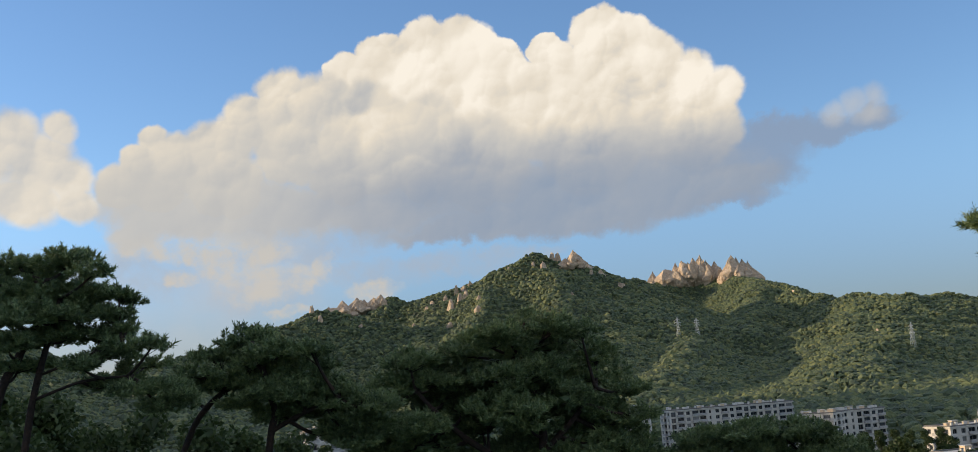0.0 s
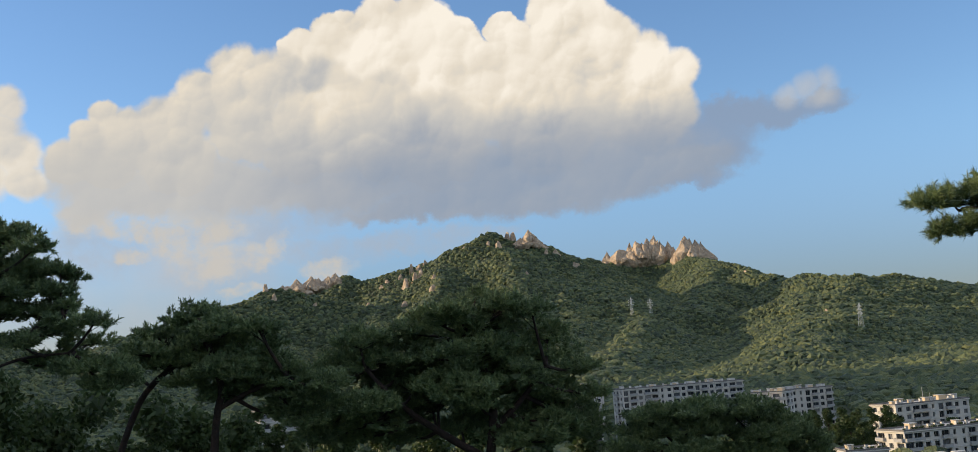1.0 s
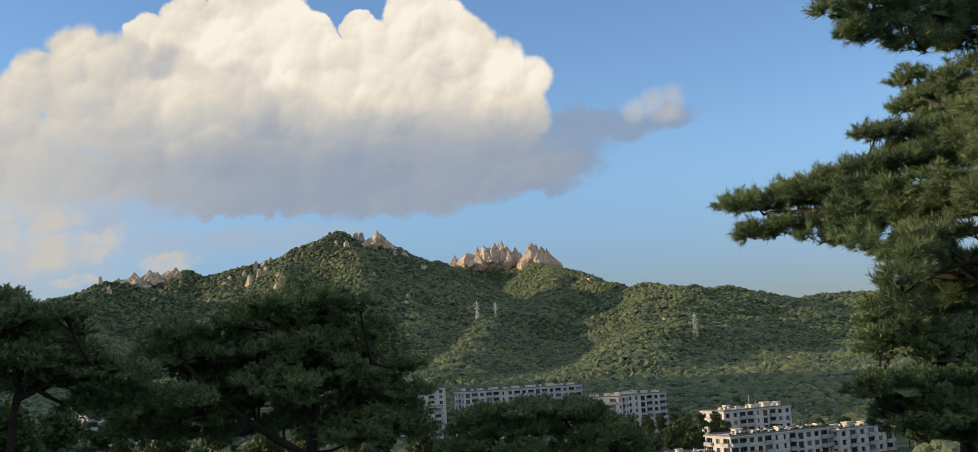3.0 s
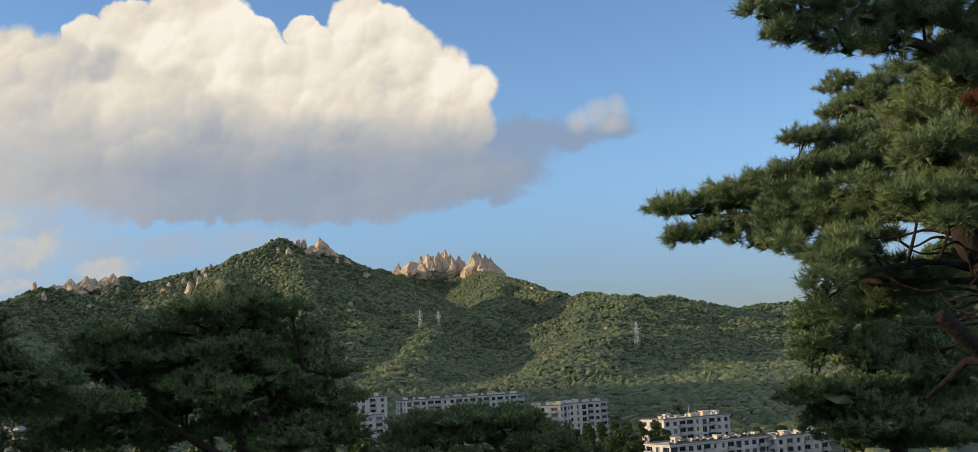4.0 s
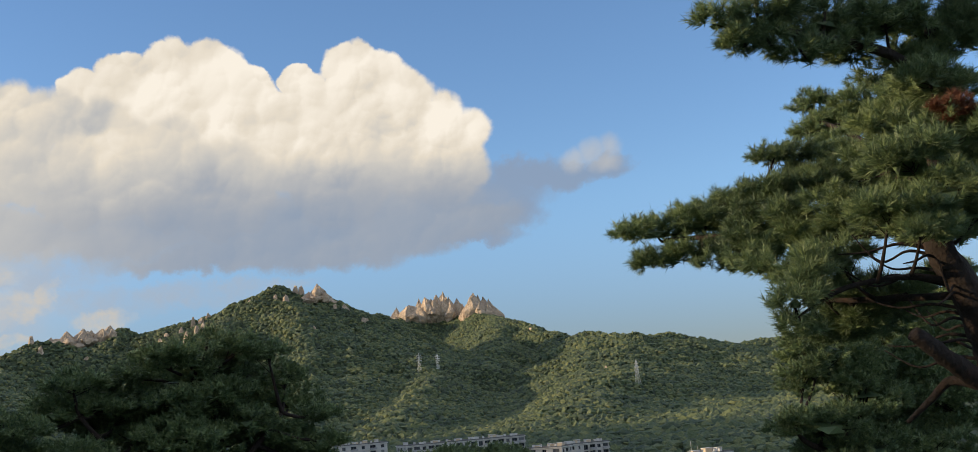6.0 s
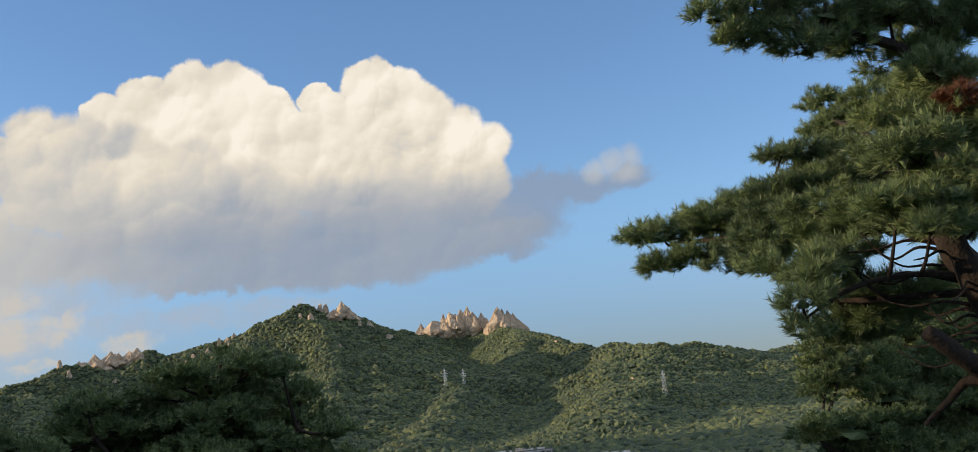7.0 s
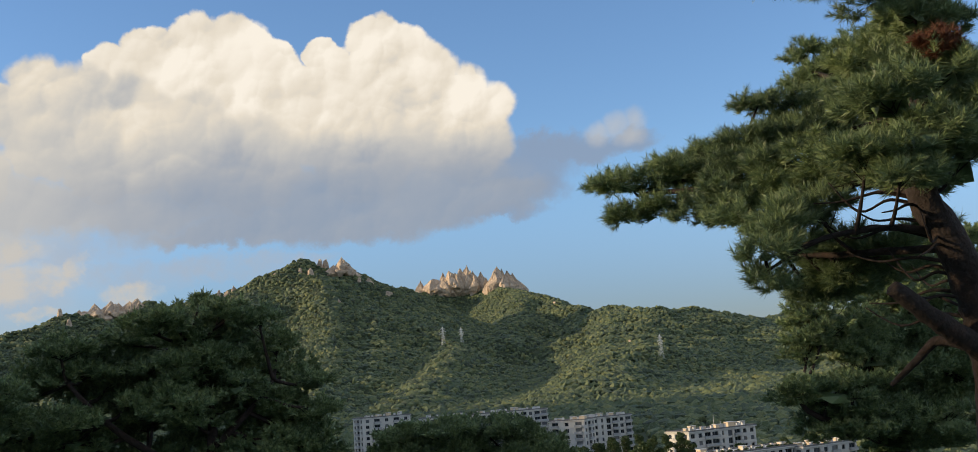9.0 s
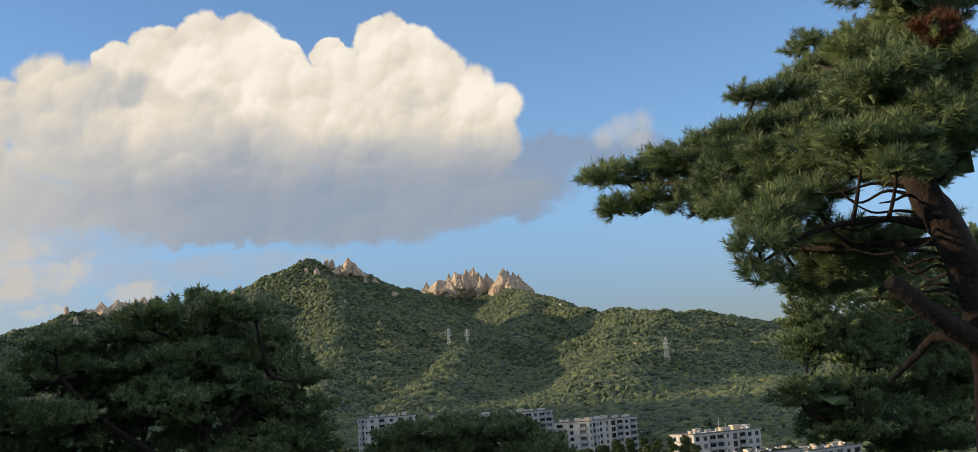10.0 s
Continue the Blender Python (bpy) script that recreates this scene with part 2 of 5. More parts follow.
NEEDLE = material("pine_needles", [(0.2, (0.042, 0.070, 0.040)), (0.5, (0.140, 0.205, 0.088)), (0.8, (0.280, 0.345, 0.140))], 0.5, ((0.9, 0.7), (5.0, 0.3)), 0, island=0.35, translucent=0.12)
DEAD = material("withered_needles", [(0.2, (0.06, 0.022, 0.010)), (0.8, (0.20, 0.08, 0.04))], 0.7, ((3.0, 0.6),), 0, island=0.4, translucent=0.2)
BARK = material("red_pine_bark", [(0.2, (0.008, 0.006, 0.005)), (0.5, (0.020, 0.013, 0.010)), (0.8, (0.056, 0.029, 0.020))], 0.9, ((3.0, 0.7), (14.0, 0.6)), 0.9, 16.0, 0.05)
FOREST = material("forest_leaves", [(0.1, (0.044, 0.068, 0.046)), (0.45, (0.100, 0.140, 0.066)), (0.7, (0.155, 0.188, 0.074)), (0.95, (0.250, 0.250, 0.088))], 0.7, ((0.004, 0.5), (0.35, 0.35), (1.3, 0.6)), 1.0, 1.3, 1.3, island=0.6, translucent=0.12)
SOIL = material("forest_floor", [(0.2, (0.020, 0.034, 0.016)), (0.6, (0.044, 0.064, 0.026)), (0.9, (0.08, 0.09, 0.04))], 0.95, ((0.01, 0.6), (0.2, 0.6)), 0.8, 0.25, 2.0)
GRANITE = material("warm_granite", [(0.1, (0.16, 0.125, 0.095)), (0.45, (0.44, 0.345, 0.25)), (0.8, (0.68, 0.54, 0.40))], 0.9, ((0.03, 0.8), (0.15, 0.8)), 1.0, 0.12, 6.0)


# ---------- helpers for shapes ----------
def mesh_of(name, verts, faces, mat, smooth=False):
    me = bpy.data.meshes.new(name)
    me.from_pydata(verts, [], faces)
    me.materials.append(mat)
    if smooth:
        me.polygons.foreach_set("use_smooth", [True] * len(me.polygons))
    me.update()
    return me


def fast_mesh(name, verts, tris, mat, smooth=False):
    """A triangle mesh from arrays."""
    me = bpy.data.meshes.new(name)
    nv, nf = len(verts), len(tris)
    me.vertices.add(nv)
    me.vertices.foreach_set("co", np.asarray(verts, np.float32).ravel())
    me.loops.add(nf * 3)
    me.loops.foreach_set("vertex_index", np.asarray(tris, np.int32).ravel())
    me.polygons.add(nf)
    me.polygons.foreach_set("loop_start", np.arange(0, nf * 3, 3, dtype=np.int32))
    me.polygons.foreach_set("use_smooth", np.full(nf, smooth))
    me.materials.append(mat)
    me.update(calc_edges=True)
    return me


def put(name, me, parent=None, label=""):
    ob = new(name, me)
    if parent:
        ob.parent = parent
    return tagged(ob, label)


def part(name, bm, mat, parent, label="", smooth=False):
    me = bpy.data.meshes.new(name)
    bm.to_mesh(me)
    bm.free()
    me.materials.append(mat)
    if smooth:
        me.polygons.foreach_set("use_smooth", [True] * len(me.polygons))
    return put(name, me, parent, label)


def thing(name, at, label, category, group="", turn=0.0):
    ob = new(name)
    ob.empty_display_size = 0.3
    ob.matrix_world = pose(*at, 0, 0, turn)
    return tagged(ob, label, category, group)


def lattice(ix, iy, seed):
    h = (ix.astype(np.int64) * 374761393 + iy.astype(np.int64) * 668265263 + seed * 974711) & 0x7FFFFFFF
    h = ((h ^ (h >> 13)) * 1274126177) & 0x7FFFFFFF
    return ((h ^ (h >> 16)) & 0xFFFF) / 65535.0


def vnoise(x, y, seed=0):
    ix, iy = np.floor(x), np.floor(y)
    fx, fy = x - ix, y - iy
    fx, fy = fx * fx * (3 - 2 * fx), fy * fy * (3 - 2 * fy)
    a, b = lattice(ix, iy, seed), lattice(ix + 1, iy, seed)
    c, d = lattice(ix, iy + 1, seed), lattice(ix + 1, iy + 1, seed)
    return (a * (1 - fx) + b * fx) * (1 - fy) + (c * (1 - fx) + d * fx) * fy


def fbm(x, y, octaves=4, seed=0):
    out, amp, tot = 0, 1.0, 0
    for o in range(octaves):
        out, tot = out + amp * vnoise(x * 2**o, y * 2**o, seed + o), tot + amp
        amp *= 0.5
    return out / tot


# ---------- the land ----------
# ridges and spurs: azimuth from north, distance, elevation seen from the terrace; then the slope of the flanks
RIDGES = [
    (0.62, [(-17, 1950, 2.6), (-14.9, 2000, 3.3), (-11.1, 2100, 4.65), (-9.9, 2150, 4.95), (-9.0, 2150, 4.85), (-7.8, 2130, 4.5), (-6.8, 2100, 4.1), (-4.5, 2100, 3.6)]),
    (0.62, [(-9.0, 2450, 4.6), (-7.0, 2500, 4.95), (-5.75, 2450, 5.5), (-4.77, 2430, 5.1), (-3.43, 2400, 5.2), (-2.4, 2380, 5.45), (-1.0, 2370, 5.85)]),
    (0.66, [(-1.0, 2370, 5.85), (0.36, 2360, 6.48), (1.4, 2350, 6.92), (2.45, 2340, 7.37), (3.75, 2345, 6.8), (5.04, 2335, 6.12), (6.65, 2300, 5.5), (7.6, 2380, 4.9)]),
    (0.56, [(0.2, 2350, 6.3), (-1.0, 1950, 3.9), (-2.2, 1550, 2.0), (-3.0, 1150, 0.2)]),
    (0.6, [(-2.4, 2380, 5.2), (-4.4, 2000, 3.1), (-6.0, 1600, 1.4), (-6.5, 1200, 0.0)]),
    (0.5, [(3.0, 2340, 6.9), (3.6, 2000, 4.5), (3.4, 1700, 2.8), (2.8, 1350, 0.9), (2.2, 1050, -0.5)]),
    (0.5, [(5.0, 2335, 6.1), (5.8, 2020, 4.2), (6.0, 1700, 2.2), (5.6, 1400, 0.7)]),
    (0.42, [(6.4, 2300, 5.4), (8.0, 2020, 3.8), (10.2, 1780, 2.2), (10.0, 1560, 1.5), (9.0, 1330, 0.6), (7.8, 1080, -0.6)]),
    (0.6, [(6.6, 3250, 5.3), (7.4, 3350, 5.62), (8.3, 3400, 5.25), (9.5, 3450, 5.15), (11.0, 3480, 5.2), (12.4, 3400, 5.25), (13.4, 3150, 4.95), (14.02, 2950, 4.78), (15.5, 2700, 4.25), (17.1, 2400, 3.65), (18.1, 2250, 3.42), (20.7, 2050, 3.28)]),
    (0.32, [(20.7, 2050, 3.3), (23.0, 2130, 3.1), (24.3, 2180, 2.8), (26.2, 2240, 2.4), (27.5, 2300, 2.6), (29.1, 2350, 2.53), (36, 2450, 2.6), (46, 2300, 3.0)]),
    (0.5, [(18.3, 2230, 3.38), (18.6, 1950, 2.6), (18.2, 1650, 1.6), (17.4, 1350, 0.5), (16.6, 1080, -0.8)]),
    (0.34, [(20.6, 2050, 3.2), (20.0, 1750, 2.1), (19.2, 1400, 0.7), (18.2, 1080, -0.8)]),
    (0.3, [(30.0, 2300, 2.4), (32.0, 1800, 1.0), (33.0, 1400, -0.2)]),
    (0.6, [(14.1, 2950, 4.7), (13.4, 2350, 3.5), (12.9, 2100, 2.7), (12.9, 1900, 1.9)]),
    (0.58, [(-11.7, 2100, 4.0), (-11.0, 1700, 2.3), (-10.0, 1300, 0.7), (-9.0, 1000, -0.7)]),
    (0.45, [(-15.5, 1500, 1.9), (-17.7, 1500, 2.25), (-21, 1400, 2.0), (-27, 1300, 2.6), (-45, 1200, 3.5)]),
    (0.45, [(-17.7, 1500, 2.2), (-17.0, 1100, 0.2), (-16.5, 850, -1.0)]),
    (0.25, [(-27, 330, -2.8), (-13, 320, -3.3), (-5, 330, -3.9)]),
    # high shoulder added out of view to the west, to shade the near valley
    (0.62, [(-80, 1200, 9.4), (-64, 1250, 9.4), (-57, 1250, 10.3), (-52, 1250, 11.2), (-49.5, 1230, 12.8), (-47, 1250, 10.6), (-44.5, 1230, 12.8), (-42, 1260, 10.6), (-39.5, 1280, 11.4), (-37, 1300, 9.2)]),
    # unseen peak added behind it to keep the sun off the lower ridge
    (0.62, [(-38, 2100, 8.4), (-33, 2385, 7.8), (-31.5, 2480, 6.8), (-30.1, 2590, 7.6), (-27.3, 2835, 6.2)]),
    # unseen hill added behind and beside the terrace to keep low sun off pines
    (0.6, [(-54, 215, 7), (-66, 192, 11.5), (-77.5, 190, 11.55), (-86, 188, 11.6), (-100, 182, 12.2), (-140, 190, 10)]),
]
# granite that breaks through the woods: azimuth, elevation, width, height
BOULDERS = [(-9.73, 5.0, 14, 14), (-9.3, 4.5, 12, 12), (-2.03, 5.45, 14, 20), (-1.27, 5.85, 12, 14), (-1.6, 5.62, 14, 12), (-2.35, 4.7, 20, 20), (-1.5, 5.2, 20, 16), (-1.85, 5.0, 18, 20), (-2.6, 5.15, 12, 14), (-3.36, 5.0, 12, 8), (-3.66, 4.72, 12, 9), (-0.8, 5.1, 12, 9), (-2.5, 3.75, 18, 12), (-0.9, 4.5, 16, 10), (2.23, 6.65, 10, 9), (2.75, 6.5, 16, 14), (3.25, 6.92, 20, 20), (3.57, 6.8, 16, 22), (4.14, 4.15, 10, 6), (5.83, 5.9, 16, 12), (6.8, 5.2, 14, 10), (5.3, 6.0, 12, 8), (19.4, 1.7, 8, 5), (0.9, 6.55, 8, 6), (15.6, 4.1, 10, 6), (-4.4, 3.9, 10, 7), (-7.2, 4.1, 9, 7)]
BASE_R = (0, 4, 9, 16, 30, 60, 150, 300, 420, 560, 700, 1000, 1600, 3500, 4900)
BASE_Z = (0, 0, -3.5, -6, -7.5, -12, -22, -33, -38, -37, -28, -22, -10, 20, 20)


def polar(az, r, el):
    return r * math.sin(radians(az)), r * math.cos(radians(az)), EYE_Z + r * math.tan(radians(el))


def land(x, y):
    """The height of the ground."""
    x, y = np.asarray(x, float), np.asarray(y, float)
    r = np.hypot(x, y)
    base = np.interp(r, BASE_R, BASE_Z)
    bend = np.clip(r / 900, 0, 1)
    wx, wy = x + 46 * bend * (fbm(x / 130, y / 130, 3, 5) - 0.5), y + 46 * bend * (fbm(x / 130, y / 130, 3, 9) - 0.5)
    acc = np.exp((base) / 7.0)
    for slope, nodes in RIDGES:
        pts = [polar(*n) for n in nodes]
        best = np.full(x.shape, -1e3)
        for (ax, ay, az_), (bx, by, bz) in zip(pts, pts[1:]):
            dx, dy = bx - ax, by - ay
            t = np.clip(((wx - ax) * dx + (wy - ay) * dy) / (dx * dx + dy * dy), 0, 1)
            d = np.hypot(wx - ax - t * dx, wy - ay - t * dy)
            best = np.maximum(best, az_ + t * (bz - az_) - slope * (np.sqrt(d * d + 14.0**2) - 14.0))
        acc = acc + np.exp(np.clip(best, -300, 500) / 7.0)
    z = 7.0 * np.log(acc)
    far = np.clip((r - 560) / 300, 0, 1)
    gully = (np.abs(fbm(x / 230, y / 230, 4, 21) - 0.5) * 2) ** 0.8
    return z - far * 24 * (0.25 - gully) * np.clip((z - base) / 60, 0, 1) + far * 8 * (fbm(x / 70, y / 70, 3, 31) - 0.5) + (1 - far) * 0.6 * (fbm(x / 12, y / 12, 3, 3) - 0.5) * np.clip((r - 5) / 10, 0, 1)


def on_land(az, el, r0=650.0, r1=3900.0):
    """Where the sight line from the terrace at this azimuth and elevation first meets the land."""
    r = np.arange(r0, r1, 4.0)
    x, y = r * math.sin(radians(az)), r * math.cos(radians(az))
    e = np.degrees(np.arctan2(land(x, y) - EYE_Z, r))
    hit = np.nonzero(e >= el)[0]
    i = hit[0] if len(hit) else int(np.argmax(e))
    return float(x[i]), float(y[i]), float(land(x[i : i + 1], y[i : i + 1])[0])


def build_ground():
    az = np.concatenate([np.arange(-180, -32, 4.0), np.arange(-32, 46, 0.28), np.arange(46, 180, 4.0)])
    r = np.concatenate([[0.6, 2, 4, 6, 8, 10], np.geomspace(12, 600, 60), np.arange(610, 3600, 13.0), np.arange(3620, 4900, 60)])
    a, rr = np.meshgrid(np.radians(az), r)
    x, y = rr * np.sin(a), rr * np.cos(a)
    z = land(x, y)
    nr, na = x.shape
    v = np.stack([x, y, z], -1).reshape(-1, 3)
    i, j = np.meshgrid(np.arange(nr - 1), np.arange(na), indexing="ij")
    j2 = (j + 1) % na
    p, q, s, t = i * na + j, i * na + j2, (i + 1) * na + j2, (i + 1) * na + j
    tri = np.concatenate([np.stack([p, q, s], -1).reshape(-1, 3), np.stack([p, s, t], -1).reshape(-1, 3)])
    cap = np.stack([np.arange(na), np.full(na, len(v)), (np.arange(na) + 1) % na], -1)
    v = np.vstack([v, [[0, 0, 0]]])
    tri = np.vstack([tri, cap])
    ob = put("ground", fast_mesh("ground", v, tri[:, ::-1], SOIL, True))
    tagged(ob, "wooded hillside ground falling from a terrace into a valley", "ground", kind="structure")


build_ground()


# ---------- forest on the hills ----------
def blob(sub, seed, squash=0.8, rough=0.22):
    """A lumpy crown shape of radius about 1."""
    bm = bmesh.new()
    bmesh.ops.create_icosphere(bm, subdivisions=sub, radius=1.0)
    for v in bm.verts:
        v.co *= 1 + rough * 0.7 * noise.noise(v.co * 9.0 + Vector((seed, seed, 0))) + rough * noise.noise(v.co * 1.7 + Vector((seed * 3.1, 0, 0))) + rough * 0.8 * noise.noise(v.co * 4.1 + Vector((0, seed * 1.7, 0)))
        v.co.z *= squash
    low = [v for v in bm.verts if v.co.z < -0.45]
    bmesh.ops.delete(bm, geom=low, context="VERTS")
    bm.verts.index_update()
    vs = np.array([v.co[:] for v in bm.verts])
    fs = np.array([[v.index for v in f.verts] for f in bm.faces])
    bm.free()
    return vs, fs


def scatter(name, pos, size, shapes, mat, label, rng, category="forest"):
    """One object of many crowns."""
    V, F, off = [], [], 0
    kind = rng.integers(0, len(shapes), len(pos))
    for k, (vs, fs) in enumerate(shapes):
        idx = np.nonzero(kind == k)[0]
        if not len(idx):
            continue
        ang = rng.uniform(0, 2 * np.pi, len(idx))
        c, s = np.cos(ang)[:, None], np.sin(ang)[:, None]
        sc = size[idx][:, None]
        tall = sc * rng.uniform(0.75, 1.3, len(idx))[:, None]
        X = (vs[None, :, 0] * c - vs[None, :, 1] * s) * sc + pos[idx, 0:1]
        Y = (vs[None, :, 0] * s + vs[None, :, 1] * c) * sc + pos[idx, 1:2]
        Z = vs[None, :, 2] * tall + pos[idx, 2:3]
        V.append(np.stack([X, Y, Z], -1).reshape(-1, 3))
        F.append((fs[None] + (np.arange(len(idx)) * len(vs))[:, None, None] + off).reshape(-1, 3))
        off += len(idx) * len(vs)
    ob = put(name, fast_mesh(name, np.vstack(V), np.vstack(F), mat))
    return tagged(ob, label, category, kind="stuff")


BUILT_UP = [(5.0, 20.2, 495, 640), (19.0, 31.5, 340, 480), (-12, -6, 315, 370)]  # azimuth from, azimuth to, distance from, distance to: plots without woods


def open_slope(az, r, z, margin):
    """True where the slope lies open towards the terrace, not behind a nearer ridge."""
    grid_a, grid_r = np.arange(-32, 46, 0.25), np.arange(200, 3800, 15.0)
    a, rr = np.meshgrid(np.radians(grid_a), grid_r)
    e = np.maximum.accumulate(np.degrees(np.arctan2(land(rr * np.sin(a), rr * np.cos(a)) - EYE_Z, rr)), axis=0)
    i = np.clip(((r - 200) / 15.0).astype(int), 0, len(grid_r) - 1)
    j = np.clip(((az + 32) / 0.25).astype(int), 0, len(grid_a) - 1)
    return np.degrees(np.arctan2(z - EYE_Z, r)) > e[i, j] - margin


def build_forest():
    rng = np.random.default_rng(4)
    near = [blob(2, s, 0.85, 0.4) for s in range(8)]
    far = [blob(1, s + 20, 0.85, 0.45) for s in range(10)]
    stones = [(on_land(az, el, 1500 if az > 15 else 2050), 0.55 * w) for az, el, w, _ in BOULDERS]
    for name, r0, r1, gap, shapes in (("forest", 260, 640, 4.9, near), ("hill_forest", 640, 1900, 5.7, far), ("mountain_forest", 1900, 3700, 6.3, far)):
        a0, a1 = -26.0, 36.0
        n = int((radians(a1 - a0) * (r1**2 - r0**2) / 2) / gap**2 * 1.2)
        r = np.sqrt(rng.uniform(r0**2, r1**2, n))
        az = rng.uniform(a0, a1, n)
        x, y = r * np.sin(np.radians(az)), r * np.cos(np.radians(az))
        z = land(x, y)
        keep = open_slope(az, r, z, 0.22)
        for a0, a1, d0, d1 in BUILT_UP:
            keep &= ~((az > a0) & (az < a1) & (r > d0) & (r < d1))
        if r1 > 1500:
            for (px, py, _), reach in stones:
                keep &= (np.hypot(x - px, y - py) > reach) | (y > py + 4)
        x, y, z, r = x[keep], y[keep], z[keep], r[keep]
        patch = fbm(x / 45, y / 45, 3, 77)
        size = gap * 0.62 * (0.45 + 0.5 * patch + 0.85 * rng.random(len(x)) ** 2)
        scatter(name, np.stack([x, y, z + size * 0.2], -1), size, shapes, FOREST, "dense green broadleaf forest covering the slopes", rng)


build_forest()


# ---------- pines ----------
def tube(points, radii, sides=9, rough=0.12, seed=0, cap=True):
    """A tapered, slightly knobbly limb along a smooth line."""
    rng = random.Random(seed)
    pts = [Vector(p) for p in points]
    fine, rad = [], []
    for i in range(len(pts) - 1):
        p0, p1, p2, p3 = pts[max(i - 1, 0)], pts[i], pts[i + 1], pts[min(i + 2, len(pts) - 1)]
        for s in range(5):
            t = s / 5
            fine.append(0.5 * ((2 * p1) + (p2 - p0) * t + (2 * p0 - 5 * p1 + 4 * p2 - p3) * t * t + (3 * p1 - p0 - 3 * p2 + p3) * t**3))
            rad.append(radii[i] + (radii[i + 1] - radii[i]) * t)
    fine.append(pts[-1])
    rad.append(radii[-1])
    verts, faces = [], []
    side = Vector((1, 0, 0))
    for i, p in enumerate(fine):
        axis = (fine[min(i + 1, len(fine) - 1)] - fine[max(i - 1, 0)]).normalized()
        side = (side - axis * side.dot(axis)).normalized()
        up = axis.cross(side)
        for k in range(sides):
            a = 2 * math.pi * k / sides
            r = rad[i] * (1 + rough * rng.uniform(-1, 1))
            verts.append(p + side * (math.cos(a) * r) + up * (math.sin(a) * r))
    for i in range(len(fine) - 1):
        for k in range(sides):
            k2 = (k + 1) % sides
            faces.append((i * sides + k, i * sides + k2, (i + 1) * sides + k2, (i + 1) * sides + k))
    if cap:
        faces.append(tuple(range((len(fine) - 1) * sides, len(fine) * sides)))
        faces.append(tuple(reversed(range(sides))))
    return [v[:] for v in verts], faces


CORE_BLOBS = [blob(1, s + 40, 0.9, 0.4) for s in range(6)]


